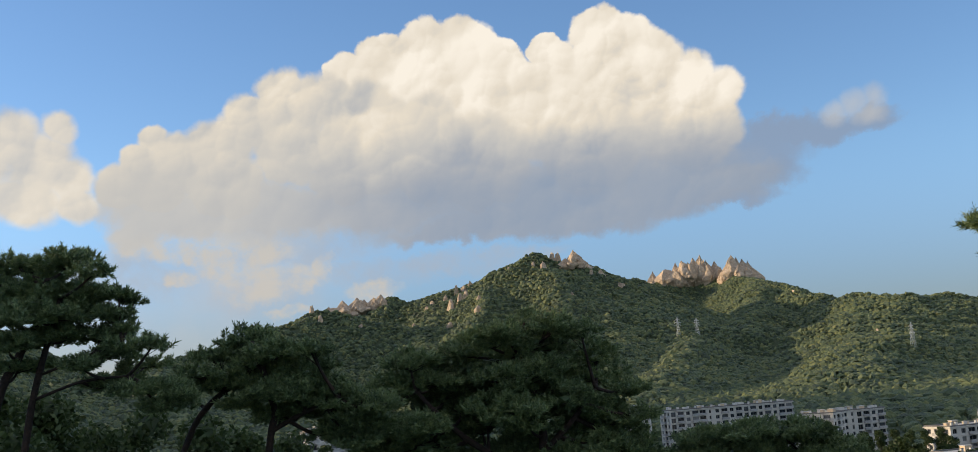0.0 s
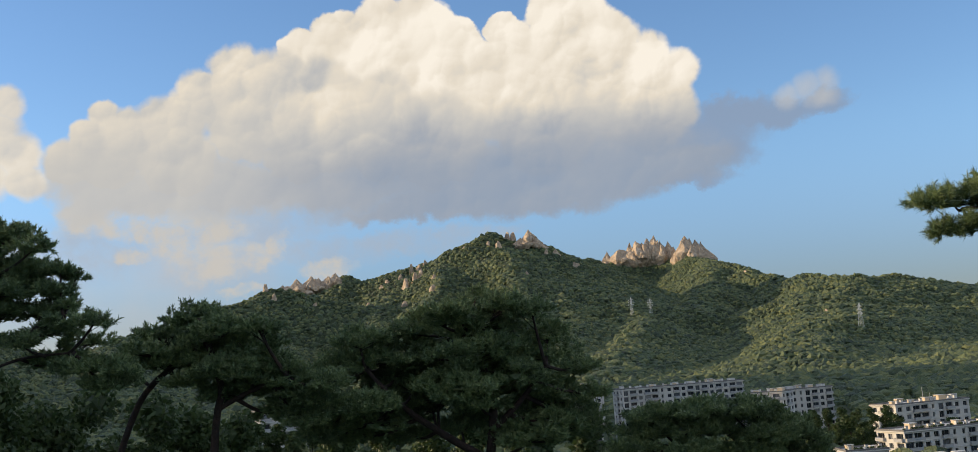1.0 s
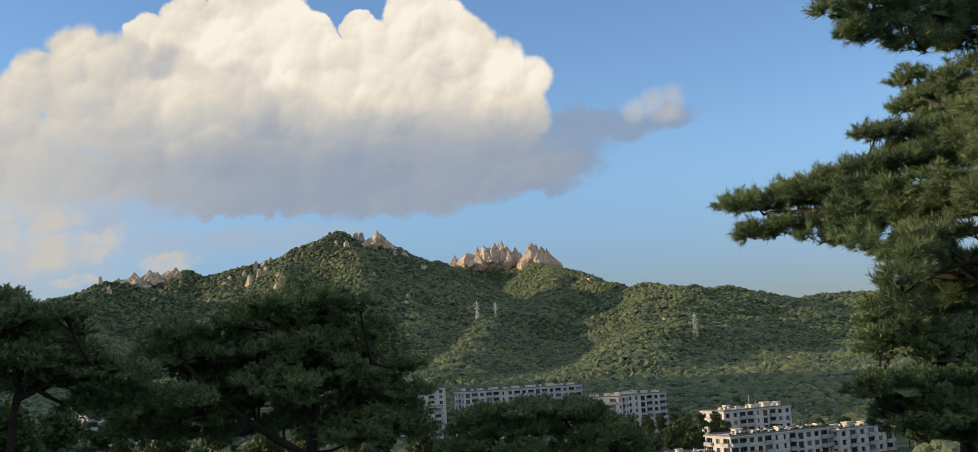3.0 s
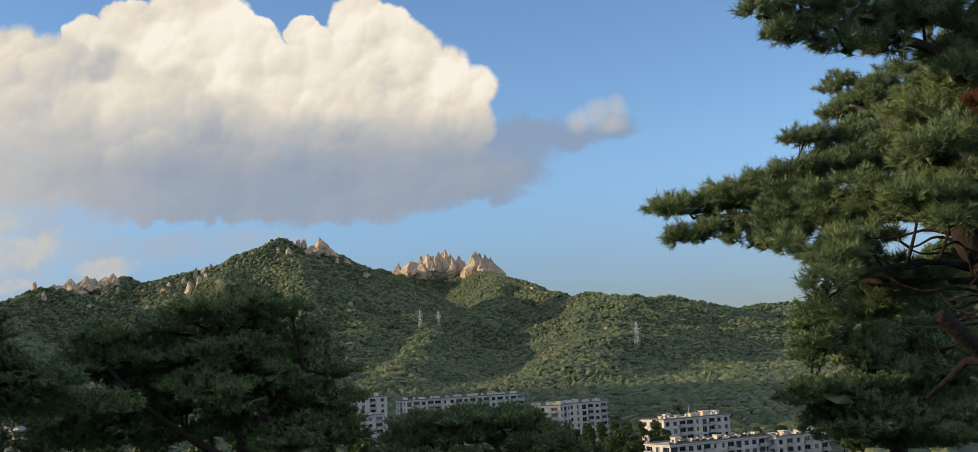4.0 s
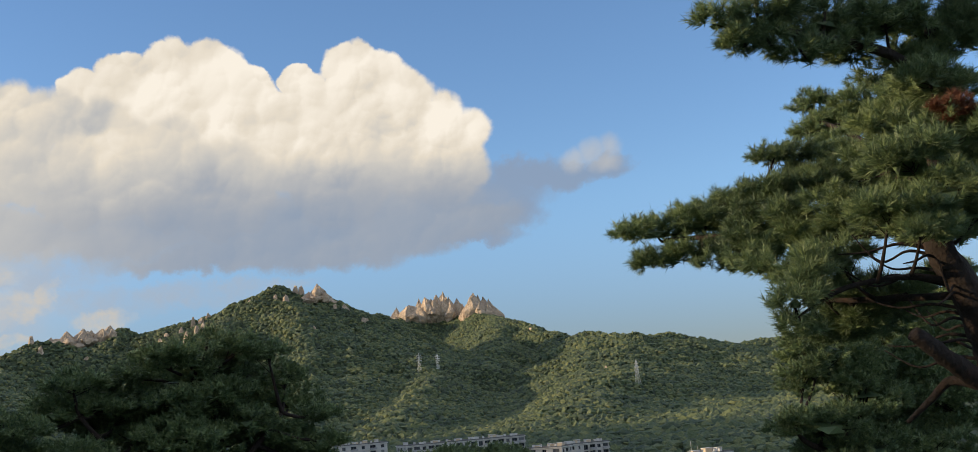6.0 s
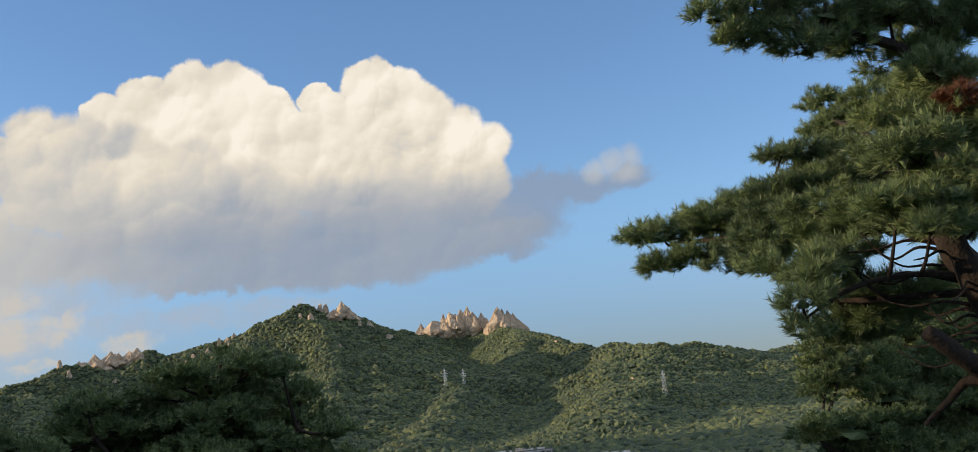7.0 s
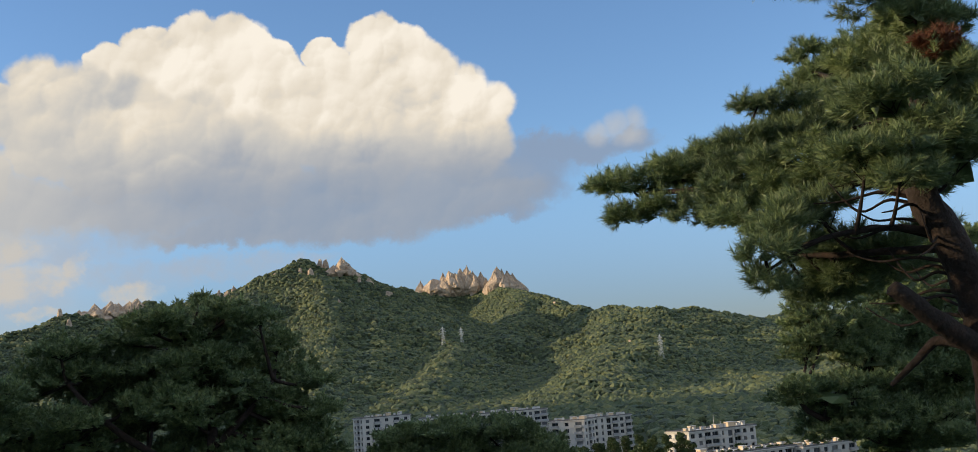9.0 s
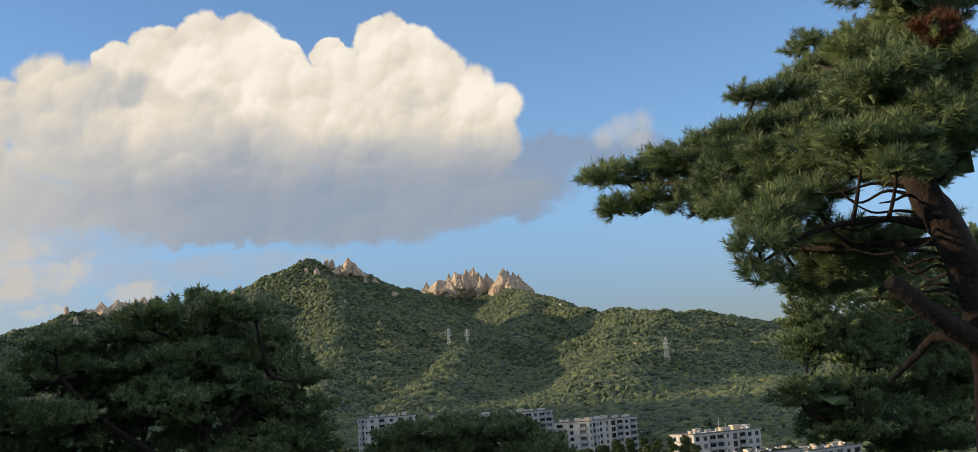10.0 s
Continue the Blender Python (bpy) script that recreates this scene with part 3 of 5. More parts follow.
def needles(centre, rx, rz, sprig, needle, count, width, rng):
    """A pad of pine foliage: flat-bottomed clusters over an uneven shell, each of several sprigs, each sprig a fan of shoots with its brush of needles."""
    area = 4 * math.pi * (rx * rx + 2 * rx * rz) / 3
    k = max(3, int(area / (sprig * 3.0) ** 2))
    hull, rise = max(rx - 1.0 * sprig, 0.5 * rx), max(rz - 0.6 * sprig, 0.5 * rz)
    d = rng.normal(size=(k, 3))
    d[:, 2] += 0.2
    d /= np.linalg.norm(d, axis=1)[:, None]
    f = rng.uniform(0.45, 1.0, k) ** 0.6
    f[rng.random(k) < 0.2] *= 1.25
    low = np.where(d[:, 2] < 0, 0.7, 1.0)
    mid = np.array(centre) + d * f[:, None] * np.stack([np.full(k, hull), np.full(k, hull), rise * low], -1)
    size = sprig * rng.uniform(0.8, 1.9, k)
    each = 12
    m = k * each
    lean = d * np.array([1.0, 1.0, 0.3]) + np.array([0, 0, 0.25])
    e = rng.normal(size=(m, 3)) + np.repeat(lean, each, axis=0) * 0.7
    e /= np.linalg.norm(e, axis=1)[:, None]
    e[:, 2] = np.where(e[:, 2] < 0, e[:, 2] * 0.3, e[:, 2])
    root = np.repeat(mid, each, axis=0) + e * np.repeat(size, each)[:, None] * np.array([1.0, 1.0, 0.55])
    axis = e * np.array([1.0, 1.0, 0.6]) + np.array([0, 0, 0.45]) + 0.25 * rng.normal(size=(m, 3))
    axis /= np.linalg.norm(axis, axis=1)[:, None]
    per = 5
    long = sprig * rng.uniform(0.7, 1.3, m)
    t = np.array([1.0, 0.7, 0.7, 0.35, 0.35])
    swing = rng.normal(size=(m, per, 3)) * np.where(t < 1, 1.0, 0.15)[None, :, None]
    swing[:, 1::2] = -swing[:, 2::2] + 0.35 * rng.normal(size=(m, 2, 3))
    shoot = axis[:, None] * 0.85 + swing * 0.55 * np.array([1, 1, 0.5]) + np.array([0, 0, 0.22])
    shoot = (shoot / np.linalg.norm(shoot, axis=2)[:, :, None]).reshape(-1, 3)
    start = (root[:, None] + axis[:, None] * ((t[None] - 0.45) * long[:, None])[:, :, None]).reshape(-1, 3)
    slen = np.repeat(long, per) * rng.uniform(0.28, 0.5, m * per)
    n = m * per
    spread = rng.normal(size=(n, count, 3))
    spread -= shoot[:, None] * (spread * shoot[:, None]).sum(2, keepdims=True)
    spread /= np.linalg.norm(spread, axis=2)[:, :, None]
    along = rng.random((n, count, 1))
    way = shoot[:, None] * (0.45 + 0.75 * along) + spread * 0.72
    way /= np.linalg.norm(way, axis=2)[:, :, None]
    length = needle * rng.uniform(0.7, 1.2, (n, count, 1))
    base = start[:, None] + shoot[:, None] * slen[:, None, None] * along
    side = np.cross(way, rng.normal(size=(n, count, 3)))
    side /= np.linalg.norm(side, axis=2)[:, :, None] + 1e-9
    v = np.stack([base + side * width * 0.5, base - side * width * 0.5, base + way * length], 2).reshape(-1, 3)
    tri = np.arange(len(v)).reshape(-1, 3)
    # solid blob added inside the pad to block light and darken its gaps
    hv, hf = CORE_BLOBS[int(rng.integers(0, len(CORE_BLOBS)))]
    core_blob = hv * np.array([hull, hull, rise]) * 0.62 + np.array(centre) + np.array([0, 0, -0.05 * rz])
    return np.vstack([v, core_blob]), np.vstack([tri, hf + len(v)]), mid


def pine(name, at, label, trunks, pads, seed, sprig, needle, count, width, group="pines on the slope", twig=0.02):
    rng = np.random.default_rng(seed)
    tree = thing(name, at, label, "pine tree", group)
    off = np.array(at)
    spine = []
    for n_, (kind, rows) in enumerate(trunks):
        pts = [(np.array(r[:3]) - off).tolist() for r in rows]
        v, fc = tube(pts, [r[3] for r in rows], 10, seed=seed + n_)
        put(kind, mesh_of(kind, v, fc, BARK, True), tree)
        spine += [(np.array(a) * (1 - t) + np.array(b) * t) for a, b in zip(pts, pts[1:]) for t in (0, 0.5)] + [np.array(pts[-1])]
    for n_, (x, y, z, rx, rz) in enumerate(pads):
        c = np.array((x, y, z)) - off
        v, fc, tips = needles(c, rx, rz, sprig, needle, count, width, rng)
        put("needle_clump", fast_mesh("needle_clump", v, fc, NEEDLE), tree)
        # a bough from the nearest limb into the pad, and twigs from it
        near = min(spine, key=lambda s: np.linalg.norm(s - c) + 0.6 * max(0, s[2] - c[2]))
        mid = (near + c) / 2 + np.array([0, 0, -0.12 * rx])
        bv, bf = tube([near, mid, c], [twig * 1.8, twig * 1.3, twig * 0.7], 6, seed=seed + 50 + n_)
        for tip in tips:
            start = c + (near - c) * rng.uniform(0, 0.35)
            way = Vector(tip - start).normalized()
            u, w = way.orthogonal().normalized(), None
            w = way.cross(u)
            k = len(bv)
            for q, r in ((start, twig * 0.5), (tip, twig * 0.22)):
                for a in (0.0, 2.09, 4.19):
                    bv += [(Vector(q) + u * (math.cos(a) * r) + w * (math.sin(a) * r))[:]]
            bf += [(k, k + 1, k + 4, k + 3), (k + 1, k + 2, k + 5, k + 4), (k + 2, k, k + 3, k + 5)]
        put("bough", mesh_of("bough", bv, bf, BARK, True), tree)
    return tree


R_PADS = [(6.71, 13.7, 3.27, 0.45, 0.22), (6.8, 13.6, 2.89, 0.38, 0.13), (7.26, 13.4, 3.36, 0.47, 0.29), (7.08, 13.3, 2.96, 0.36, 0.17), (7.48, 13.0, 3.28, 0.49, 0.36), (7.22, 12.6, 2.75, 0.46, 0.28), (8.0, 13.0, 3.54, 0.54, 0.28), (7.7, 12.4, 2.99, 0.58, 0.38), (7.25, 11.5, 2.48, 0.4, 0.26), (8.7, 13.0, 3.74, 0.48, 0.38), (8.11, 12.0, 3.03, 0.61, 0.4), (7.69, 11.2, 2.48, 0.46, 0.21), (8.17, 13.1, 4.12, 0.23, 0.11), (8.62, 13.2, 4.15, 0.35, 0.16), (10.08, 15.3, 5.4, 0.26, 0.22), (10.52, 15.0, 5.14, 0.57, 0.3), (10.08, 15.0, 4.93, 0.45, 0.19), (10.78, 14.5, 5.22, 0.58, 0.32), (10.01, 14.0, 4.37, 0.64, 0.43), (10.24, 13.0, 4.88, 0.55, 0.39), (9.31, 12.5, 3.67, 0.67, 0.52), (8.42, 11.5, 2.91, 0.58, 0.35), (9.26, 11.5, 3.89, 0.63, 0.48), (8.94, 11.0, 3.18, 0.6, 0.53), (8.57, 10.8, 2.71, 0.43, 0.26), (8.44, 10.0, 2.63, 0.34, 0.36), (9.08, 10.6, 3.47, 0.44, 0.47), (7.06, 10.8, 2.28, 0.34, 0.22), (6.78, 10.6, 2.02, 0.24, 0.19), (6.86, 10.6, 1.78, 0.19, 0.17), (8.22, 12.0, 2.2, 0.4, 0.25), (8.5, 12.0, 1.95, 0.49, 0.28), (8.31, 12.5, 1.82, 0.3, 0.26), (8.59, 11.5, 2.09, 0.45, 0.18), (9.11, 11.5, 2.26, 0.3, 0.15), (8.69, 12.6, 1.87, 0.42, 0.28), (8.35, 12.4, 2.16, 0.36, 0.24), (9.28, 12.8, 2.0, 0.44, 0.24), (7.4, 11.2, 2.23, 0.26, 0.19)]
R_FRONT = [(7.72, 9.8, 3.18, 0.39, 0.27), (8.18, 9.7, 3.44, 0.35, 0.29), (7.49, 9.9, 2.76, 0.34, 0.21), (7.9, 9.6, 2.84, 0.36, 0.28), (7.66, 9.7, 2.53, 0.29, 0.16), (8.02, 10.4, 3.78, 0.33, 0.22), (8.15, 9.9, 4.05, 0.28, 0.22)]
R_TOP = [(6.01, 10.0, 4.68, 0.25, 0.09), (6.22, 10.0, 4.44, 0.17, 0.07), (6.52, 10.0, 4.75, 0.35, 0.13), (6.57, 10.0, 4.47, 0.25, 0.12), (6.9, 10.0, 4.35, 0.26, 0.15), (7.21, 10.2, 4.75, 0.42, 0.18), (7.56, 10.2, 4.54, 0.32, 0.21), (8.04, 10.3, 4.84, 0.51, 0.23), (8.19, 10.5, 4.38, 0.31, 0.18), (8.67, 10.5, 4.69, 0.53, 0.32), (8.57, 10.2, 4.14, 0.31, 0.24), (6.49, 10.1, 5.1, 0.37, 0.14), (7.4, 10.3, 5.27, 0.53, 0.22), (8.44, 10.4, 5.35, 0.63, 0.28), (9.2, 10.4, 4.81, 0.43, 0.43)]
near_pine = pine("pine_tree", (8.95, 10.7, -4.6), "tall red pine with a leaning trunk and wide dark boughs", [
    ("trunk", [(9.0, 10.7, -4.9, 0.24), (8.95, 10.65, -2, 0.20), (8.9, 10.6, 0.08, 0.175), (8.88, 10.5, 0.78, 0.17), (8.79, 10.4, 1.12, 0.165), (8.66, 10.3, 1.51, 0.155), (8.46, 10.2, 1.98, 0.15), (8.22, 10.2, 2.46, 0.14), (8.3, 10.3, 3.06, 0.12), (8.62, 10.4, 3.92, 0.10), (8.66, 10.4, 4.9, 0.07)]),
    ("limb", [(8.83, 10.4, 1.0, 0.12), (8.41, 10.3, 1.21, 0.10), (8.07, 10.2, 1.41, 0.09), (7.77, 10.2, 1.65, 0.075)]),
    ("limb", [(8.91, 10.5, 1.0, 0.08), (8.92, 10.9, 1.11, 0.06), (8.83, 11.2, 1.16, 0.05), (8.7, 11.4, 0.97, 0.04), (8.52, 11.6, 0.75, 0.02)]),
    ("limb", [(8.22, 10.2, 2.46, 0.09), (8.25, 11.0, 2.8, 0.075), (8.14, 12.0, 2.89, 0.06), (7.45, 12.8, 3.07, 0.045), (6.79, 13.6, 3.2, 0.02)]),
    ("limb", [(8.33, 10.3, 2.88, 0.08), (9.2, 12.0, 3.69, 0.06), (9.86, 14.0, 4.65, 0.045), (9.95, 15.0, 5.15, 0.02)]),
    ("limb", [(8.62, 10.4, 4.16, 0.07), (8.04, 10.3, 4.5, 0.055), (7.18, 10.1, 4.6, 0.04), (6.44, 10.0, 4.68, 0.02)]),
    ("limb", [(8.46, 10.2, 1.98, 0.045), (8.2, 10.9, 2.05, 0.035), (8.0, 11.6, 2.12, 0.03), (7.7, 12.0, 2.2, 0.015)]),
    ("limb", [(8.4, 10.2, 2.1, 0.04), (7.9, 10.3, 2.2, 0.03), (7.3, 10.5, 2.15, 0.025), (6.8, 10.6, 1.9, 0.012)]),
], R_PADS + R_FRONT + R_TOP, 1, 0.125, 0.10, 14, 0.0085, twig=0.014)
twigs = random.Random(8)
for i in range(16):
    z = 1.3 + 1.15 * i / 15
    x0, y0 = float(np.interp(z, (1.12, 1.51, 1.98, 2.46), (8.79, 8.66, 8.46, 8.22))), 10.3
    a, ln = twigs.uniform(1.7, 4.2), twigs.uniform(0.5, 1.1)
    dx, dy = math.cos(a) * ln, math.sin(a) * ln * 0.8 + 0.15
    pts = [(0, 0, 0), (dx * 0.35, dy * 0.35, 0.10), (dx * 0.7, dy * 0.7, twigs.uniform(0.0, 0.2)), (dx, dy, twigs.uniform(-0.05, 0.35))]
    v, fc = tube([(x0 - 8.95 + q[0], y0 - 10.7 + q[1], z + 4.6 + q[2]) for q in pts], [0.022, 0.016, 0.011, 0.005], 6, 0.1, seed=i)
    put("dead_branch", mesh_of("dead_branch", v, fc, BARK, True), near_pine, "bare dead branch")
for x, y, z, r in ((8.16, 9.6, 3.74, 0.05), (8.22, 9.65, 3.64, 0.04)):
    v, fc, _ = needles((x - 8.95, y - 10.7, z + 4.6), r, r * 0.8, 0.085, 0.08, 14, 0.0075, np.random.default_rng(int(x * 100)))
    put("dead_needle_clump", fast_mesh("dead_needle_clump", v, fc, DEAD), near_pine, "rust-brown withered needles")

B_PADS = [(15.43, 25.0, 1.91, 0.94, 0.86), (17.52, 26.0, 1.87, 1.17, 0.84), (18.43, 26.0, 0.88, 1.53, 1.02), (16.41, 25.0, 0.68, 1.11, 0.79), (14.94, 24.5, 0.19, 1.06, 0.46), (19.43, 26.0, 0.51, 1.21, 1.39), (16.42, 25.0, -0.49, 1.27, 0.64), (18.37, 25.0, -0.78, 1.16, 0.74), (14.34, 24.5, 0.44, 0.6, 0.3), (18.33, 26.0, 2.61, 1.02, 0.85)]
B_FILL = [(16.3, 25.5, 1.3, 0.97, 0.72), (17.93, 26.5, -0.01, 1.37, 0.85), (19.96, 27.0, 1.8, 1.26, 1.08), (14.88, 25.0, 1.36, 0.54, 0.62), (18.17, 26.0, -0.95, 1.36, 0.68), (15.44, 25.0, -0.57, 0.94, 0.47), (21.08, 27.5, 3.14, 1.3, 1.3), (17.64, 26.5, 3.02, 0.85, 0.77)]
pine("pine_tree", (18.5, 27.5, -7.5), "bushy green pine standing behind a leaning one", [
    ("trunk", [(18.5, 27.5, -7.7, 0.28), (18.59, 27.5, -1.41, 0.23), (18.63, 27.5, -0.87, 0.21), (18.79, 27.3, 0.58, 0.2), (18.91, 27.0, 2.19, 0.16)]),
    ("limb", [(18.5, 27.3, -1.6, 0.16), (18.24, 27.0, -1.33, 0.14), (16.82, 26.0, -0.84, 0.12), (15.3, 25.0, -0.38, 0.08), (14.49, 24.6, -0.06, 0.06), (14.24, 24.5, 0.24, 0.05)]),
], B_PADS + B_FILL, 2, 0.19, 0.115, 8, 0.031, twig=0.03)

T3_PADS = [(-2.35, 28.16, 2.57, 0.63, 0.34), (-1.89, 29.14, 2.36, 0.67, 0.39), (-2.68, 28.58, 1.92, 0.85, 0.43), (-3.36, 29.33, 1.64, 0.78, 0.35), (-1.09, 29.4, 2.73, 0.61, 0.32), (-0.31, 27.61, 2.9, 0.62, 0.34), (0.27, 27.44, 3.09, 0.66, 0.34), (0.82, 30.08, 3.43, 0.52, 0.32), (1.52, 28.23, 3.18, 0.66, 0.34), (2.2, 28.15, 2.96, 0.52, 0.31), (-0.24, 30.59, 2.51, 0.99, 0.45), (0.83, 28.9, 2.7, 1.01, 0.47), (1.77, 30.08, 2.56, 0.97, 0.45), (2.61, 28.92, 2.39, 0.59, 0.31), (-0.88, 29.45, 2.05, 0.86, 0.44), (0.39, 27.88, 1.91, 0.98, 0.45), (1.59, 29.43, 1.82, 1.03, 0.48), (2.74, 30.18, 1.78, 0.79, 0.4), (3.35, 29.07, 1.45, 0.56, 0.31), (-2.11, 29.77, 1.61, 0.95, 0.44), (-1.04, 29.55, 1.32, 1.04, 0.44), (0.24, 27.6, 1.09, 0.97, 0.4), (1.42, 29.83, 1.03, 1.04, 0.44), (2.51, 29.29, 0.97, 0.93, 0.44), (3.42, 28.36, 0.81, 0.53, 0.31), (-2.26, 27.5, 0.87, 0.97, 0.4), (-1.4, 30.17, 0.47, 0.88, 0.4), (2.31, 28.91, 0.12, 1.01, 0.39), (3.4, 29.7, 0.15, 0.66, 0.4), (0.61, 30.21, 0.18, 0.79, 0.32), (-3.41, 29.69, 0.61, 1.04, 0.51), (-0.32, 30.35, 1.69, 0.88, 0.4), (1.99, 28.66, -0.31, 1.01, 0.34), (-2.72, 29.96, 0.02, 1.05, 0.37), (0.79, 28.82, 3.61, 0.15, 0.18), (-1.48, 29.5, 1.73, 0.96, 0.36), (-0.43, 29.5, 0.89, 0.87, 0.36), (2.03, 29.5, 0.51, 0.8, 0.36), (0.79, 30.0, 1.54, 0.89, 0.39), (3.0, 29.6, 0.54, 0.72, 0.36), (-1.94, 29.6, 1.14, 0.8, 0.36), (-1.98, 28.6, 0.4, 0.9, 0.39), (1.39, 29.0, -0.06, 0.82, 0.39), (2.78, 29.0, -0.15, 0.82, 0.4), (0.16, 29.5, 0.08, 0.67, 0.33), (-3.59, 29.0, 1.01, 0.75, 0.4), (3.65, 29.0, -0.21, 0.58, 0.36), (-0.62, 30.0, 0.74, 0.85, 0.37), (-3.24, 29.5, 0.15, 0.93, 0.37), (0.65, 28.2, 0.69, 0.72, 0.32), (-1.19, 29.5, -0.06, 0.67, 0.3), (1.7, 28.0, 1.39, 0.71, 0.35), (-0.07, 28.2, 1.41, 0.72, 0.32), (-1.81, 28.4, 1.95, 0.65, 0.29), (0.98, 28.0, 2.18, 0.63, 0.29)]
pine("pine_tree", (-0.2, 28.5, -7.4), "broad rounded dark green pine with a forked trunk", [
    ("trunk", [(0.59, 28.5, -2.64, 0.145), (0.85, 28.5, -0.59, 0.128), (1.01, 28.6, 0.45, 0.111), (0.88, 28.8, 1.53, 0.085), (0.51, 29.0, 2.64, 0.051)]),
    ("limb", [(0.85, 28.5, -0.74, 0.111), (-0.45, 28.2, 0.14, 0.093), (-1.35, 28.0, 0.88, 0.076), (-2.21, 28.2, 1.84, 0.043)]),
    ("limb", [(0.93, 28.5, 0.0, 0.085), (1.85, 28.5, 0.86, 0.068), (2.49, 28.6, 1.6, 0.043)]),
], T3_PADS, 3, 0.19, 0.115, 8, 0.034, twig=0.03)

T2_PADS = [(-5.97, 25.87, 3.3, 0.75, 0.3), (-6.71, 25.76, 2.96, 0.63, 0.27), (-4.89, 24.19, 2.86, 0.7, 0.27), (-4.22, 24.27, 2.85, 0.46, 0.19), (-6.77, 24.43, 2.56, 0.5, 0.23), (-5.71, 25.93, 2.53, 1.13, 0.4), (-4.5, 24.87, 2.41, 0.6, 0.32), (-6.57, 25.25, 2.28, 0.75, 0.25), (-5.15, 24.6, 1.95, 0.91, 0.31), (-4.05, 25.01, 2.06, 0.56, 0.23), (-3.69, 24.77, 1.75, 0.68, 0.3), (-3.05, 24.7, 1.56, 0.68, 0.3), (-3.56, 25.17, 1.25, 0.76, 0.26), (-6.13, 25.17, 1.81, 0.57, 0.21), (-7.5, 25.81, 2.27, 0.38, 0.17), (-4.71, 25.36, 1.56, 0.57, 0.25), (-4.46, 25.86, 1.69, 0.59, 0.25), (-5.43, 25.4, 2.79, 0.74, 0.29), (-6.05, 25.4, 2.25, 0.68, 0.26), (-4.87, 25.4, 2.16, 0.67, 0.26), (-3.58, 25.4, 1.48, 0.58, 0.24), (-5.22, 25.5, 1.45, 0.68, 0.24), (-4.08, 25.6, 0.93, 0.68, 0.27), (-3.03, 25.6, 1.15, 0.6, 0.27), (-3.47, 25.4, 0.75, 0.6, 0.24)]
pine("pine_tree", (-5.4, 25.0, -7.0), "flat-topped dark pine with two leaning stems", [
    ("trunk", [(-5.62, 25.0, -1.72, 0.112), (-5.42, 25.0, 0.76, 0.09), (-5.26, 25.0, 1.6, 0.083), (-5.46, 25.0, 2.47, 0.075), (-5.71, 25.0, 3.22, 0.045)]),
    ("limb", [(-8.4, 25.5, -1.59, 0.098), (-7.48, 25.4, 0.89, 0.075), (-6.93, 25.3, 1.79, 0.068), (-6.0, 25.2, 2.45, 0.053), (-5.36, 25.0, 2.9, 0.03)]),
    ("limb", [(-5.31, 25.0, 1.18, 0.06), (-4.51, 24.8, 1.55, 0.053), (-3.68, 24.6, 1.77, 0.03)]),
], T2_PADS, 4, 0.17, 0.105, 8, 0.030, twig=0.03)

T1_PADS = [(-10.25, 22.64, 5.13, 0.4, 0.19), (-9.82, 22.88, 4.99, 0.71, 0.26), (-8.91, 22.31, 4.98, 0.68, 0.24), (-8.04, 21.39, 4.61, 0.36, 0.18), (-10.12, 22.65, 4.47, 0.78, 0.34), (-9.4, 22.84, 4.48, 0.85, 0.34), (-8.55, 22.73, 4.33, 0.52, 0.24), (-7.8, 22.12, 4.22, 0.35, 0.14), (-7.57, 22.38, 4.12, 0.27, 0.14), (-9.22, 21.48, 3.78, 0.85, 0.32), (-8.77, 22.6, 3.9, 0.73, 0.28), (-7.89, 22.13, 3.73, 0.48, 0.18), (-7.45, 21.61, 3.09, 0.54, 0.2), (-6.86, 21.21, 3.02, 0.31, 0.14), (-7.48, 22.64, 2.72, 0.42, 0.15), (-8.36, 22.88, 2.99, 0.54, 0.15), (-8.27, 21.26, 2.75, 0.4, 0.13), (-8.09, 22.54, 2.39, 0.72, 0.15), (-7.11, 21.84, 2.18, 0.75, 0.19), (-6.34, 21.37, 2.04, 0.33, 0.14), (-6.67, 21.63, 1.82, 0.53, 0.19), (-10.98, 22.48, 4.79, 0.79, 0.38), (-11.07, 22.67, 4.08, 0.79, 0.35), (-9.72, 21.18, 3.24, 0.59, 0.23), (-9.71, 22.3, 3.36, 0.76, 0.25), (-8.92, 22.3, 3.43, 0.68, 0.23), (-8.24, 22.2, 3.37, 0.53, 0.19), (-9.61, 22.4, 4.28, 0.77, 0.29), (-8.82, 22.4, 4.22, 0.62, 0.25), (-10.28, 22.4, 3.93, 0.7, 0.29), (-7.68, 22.1, 3.45, 0.37, 0.14), (-9.97, 22.3, 2.86, 0.55, 0.15)]
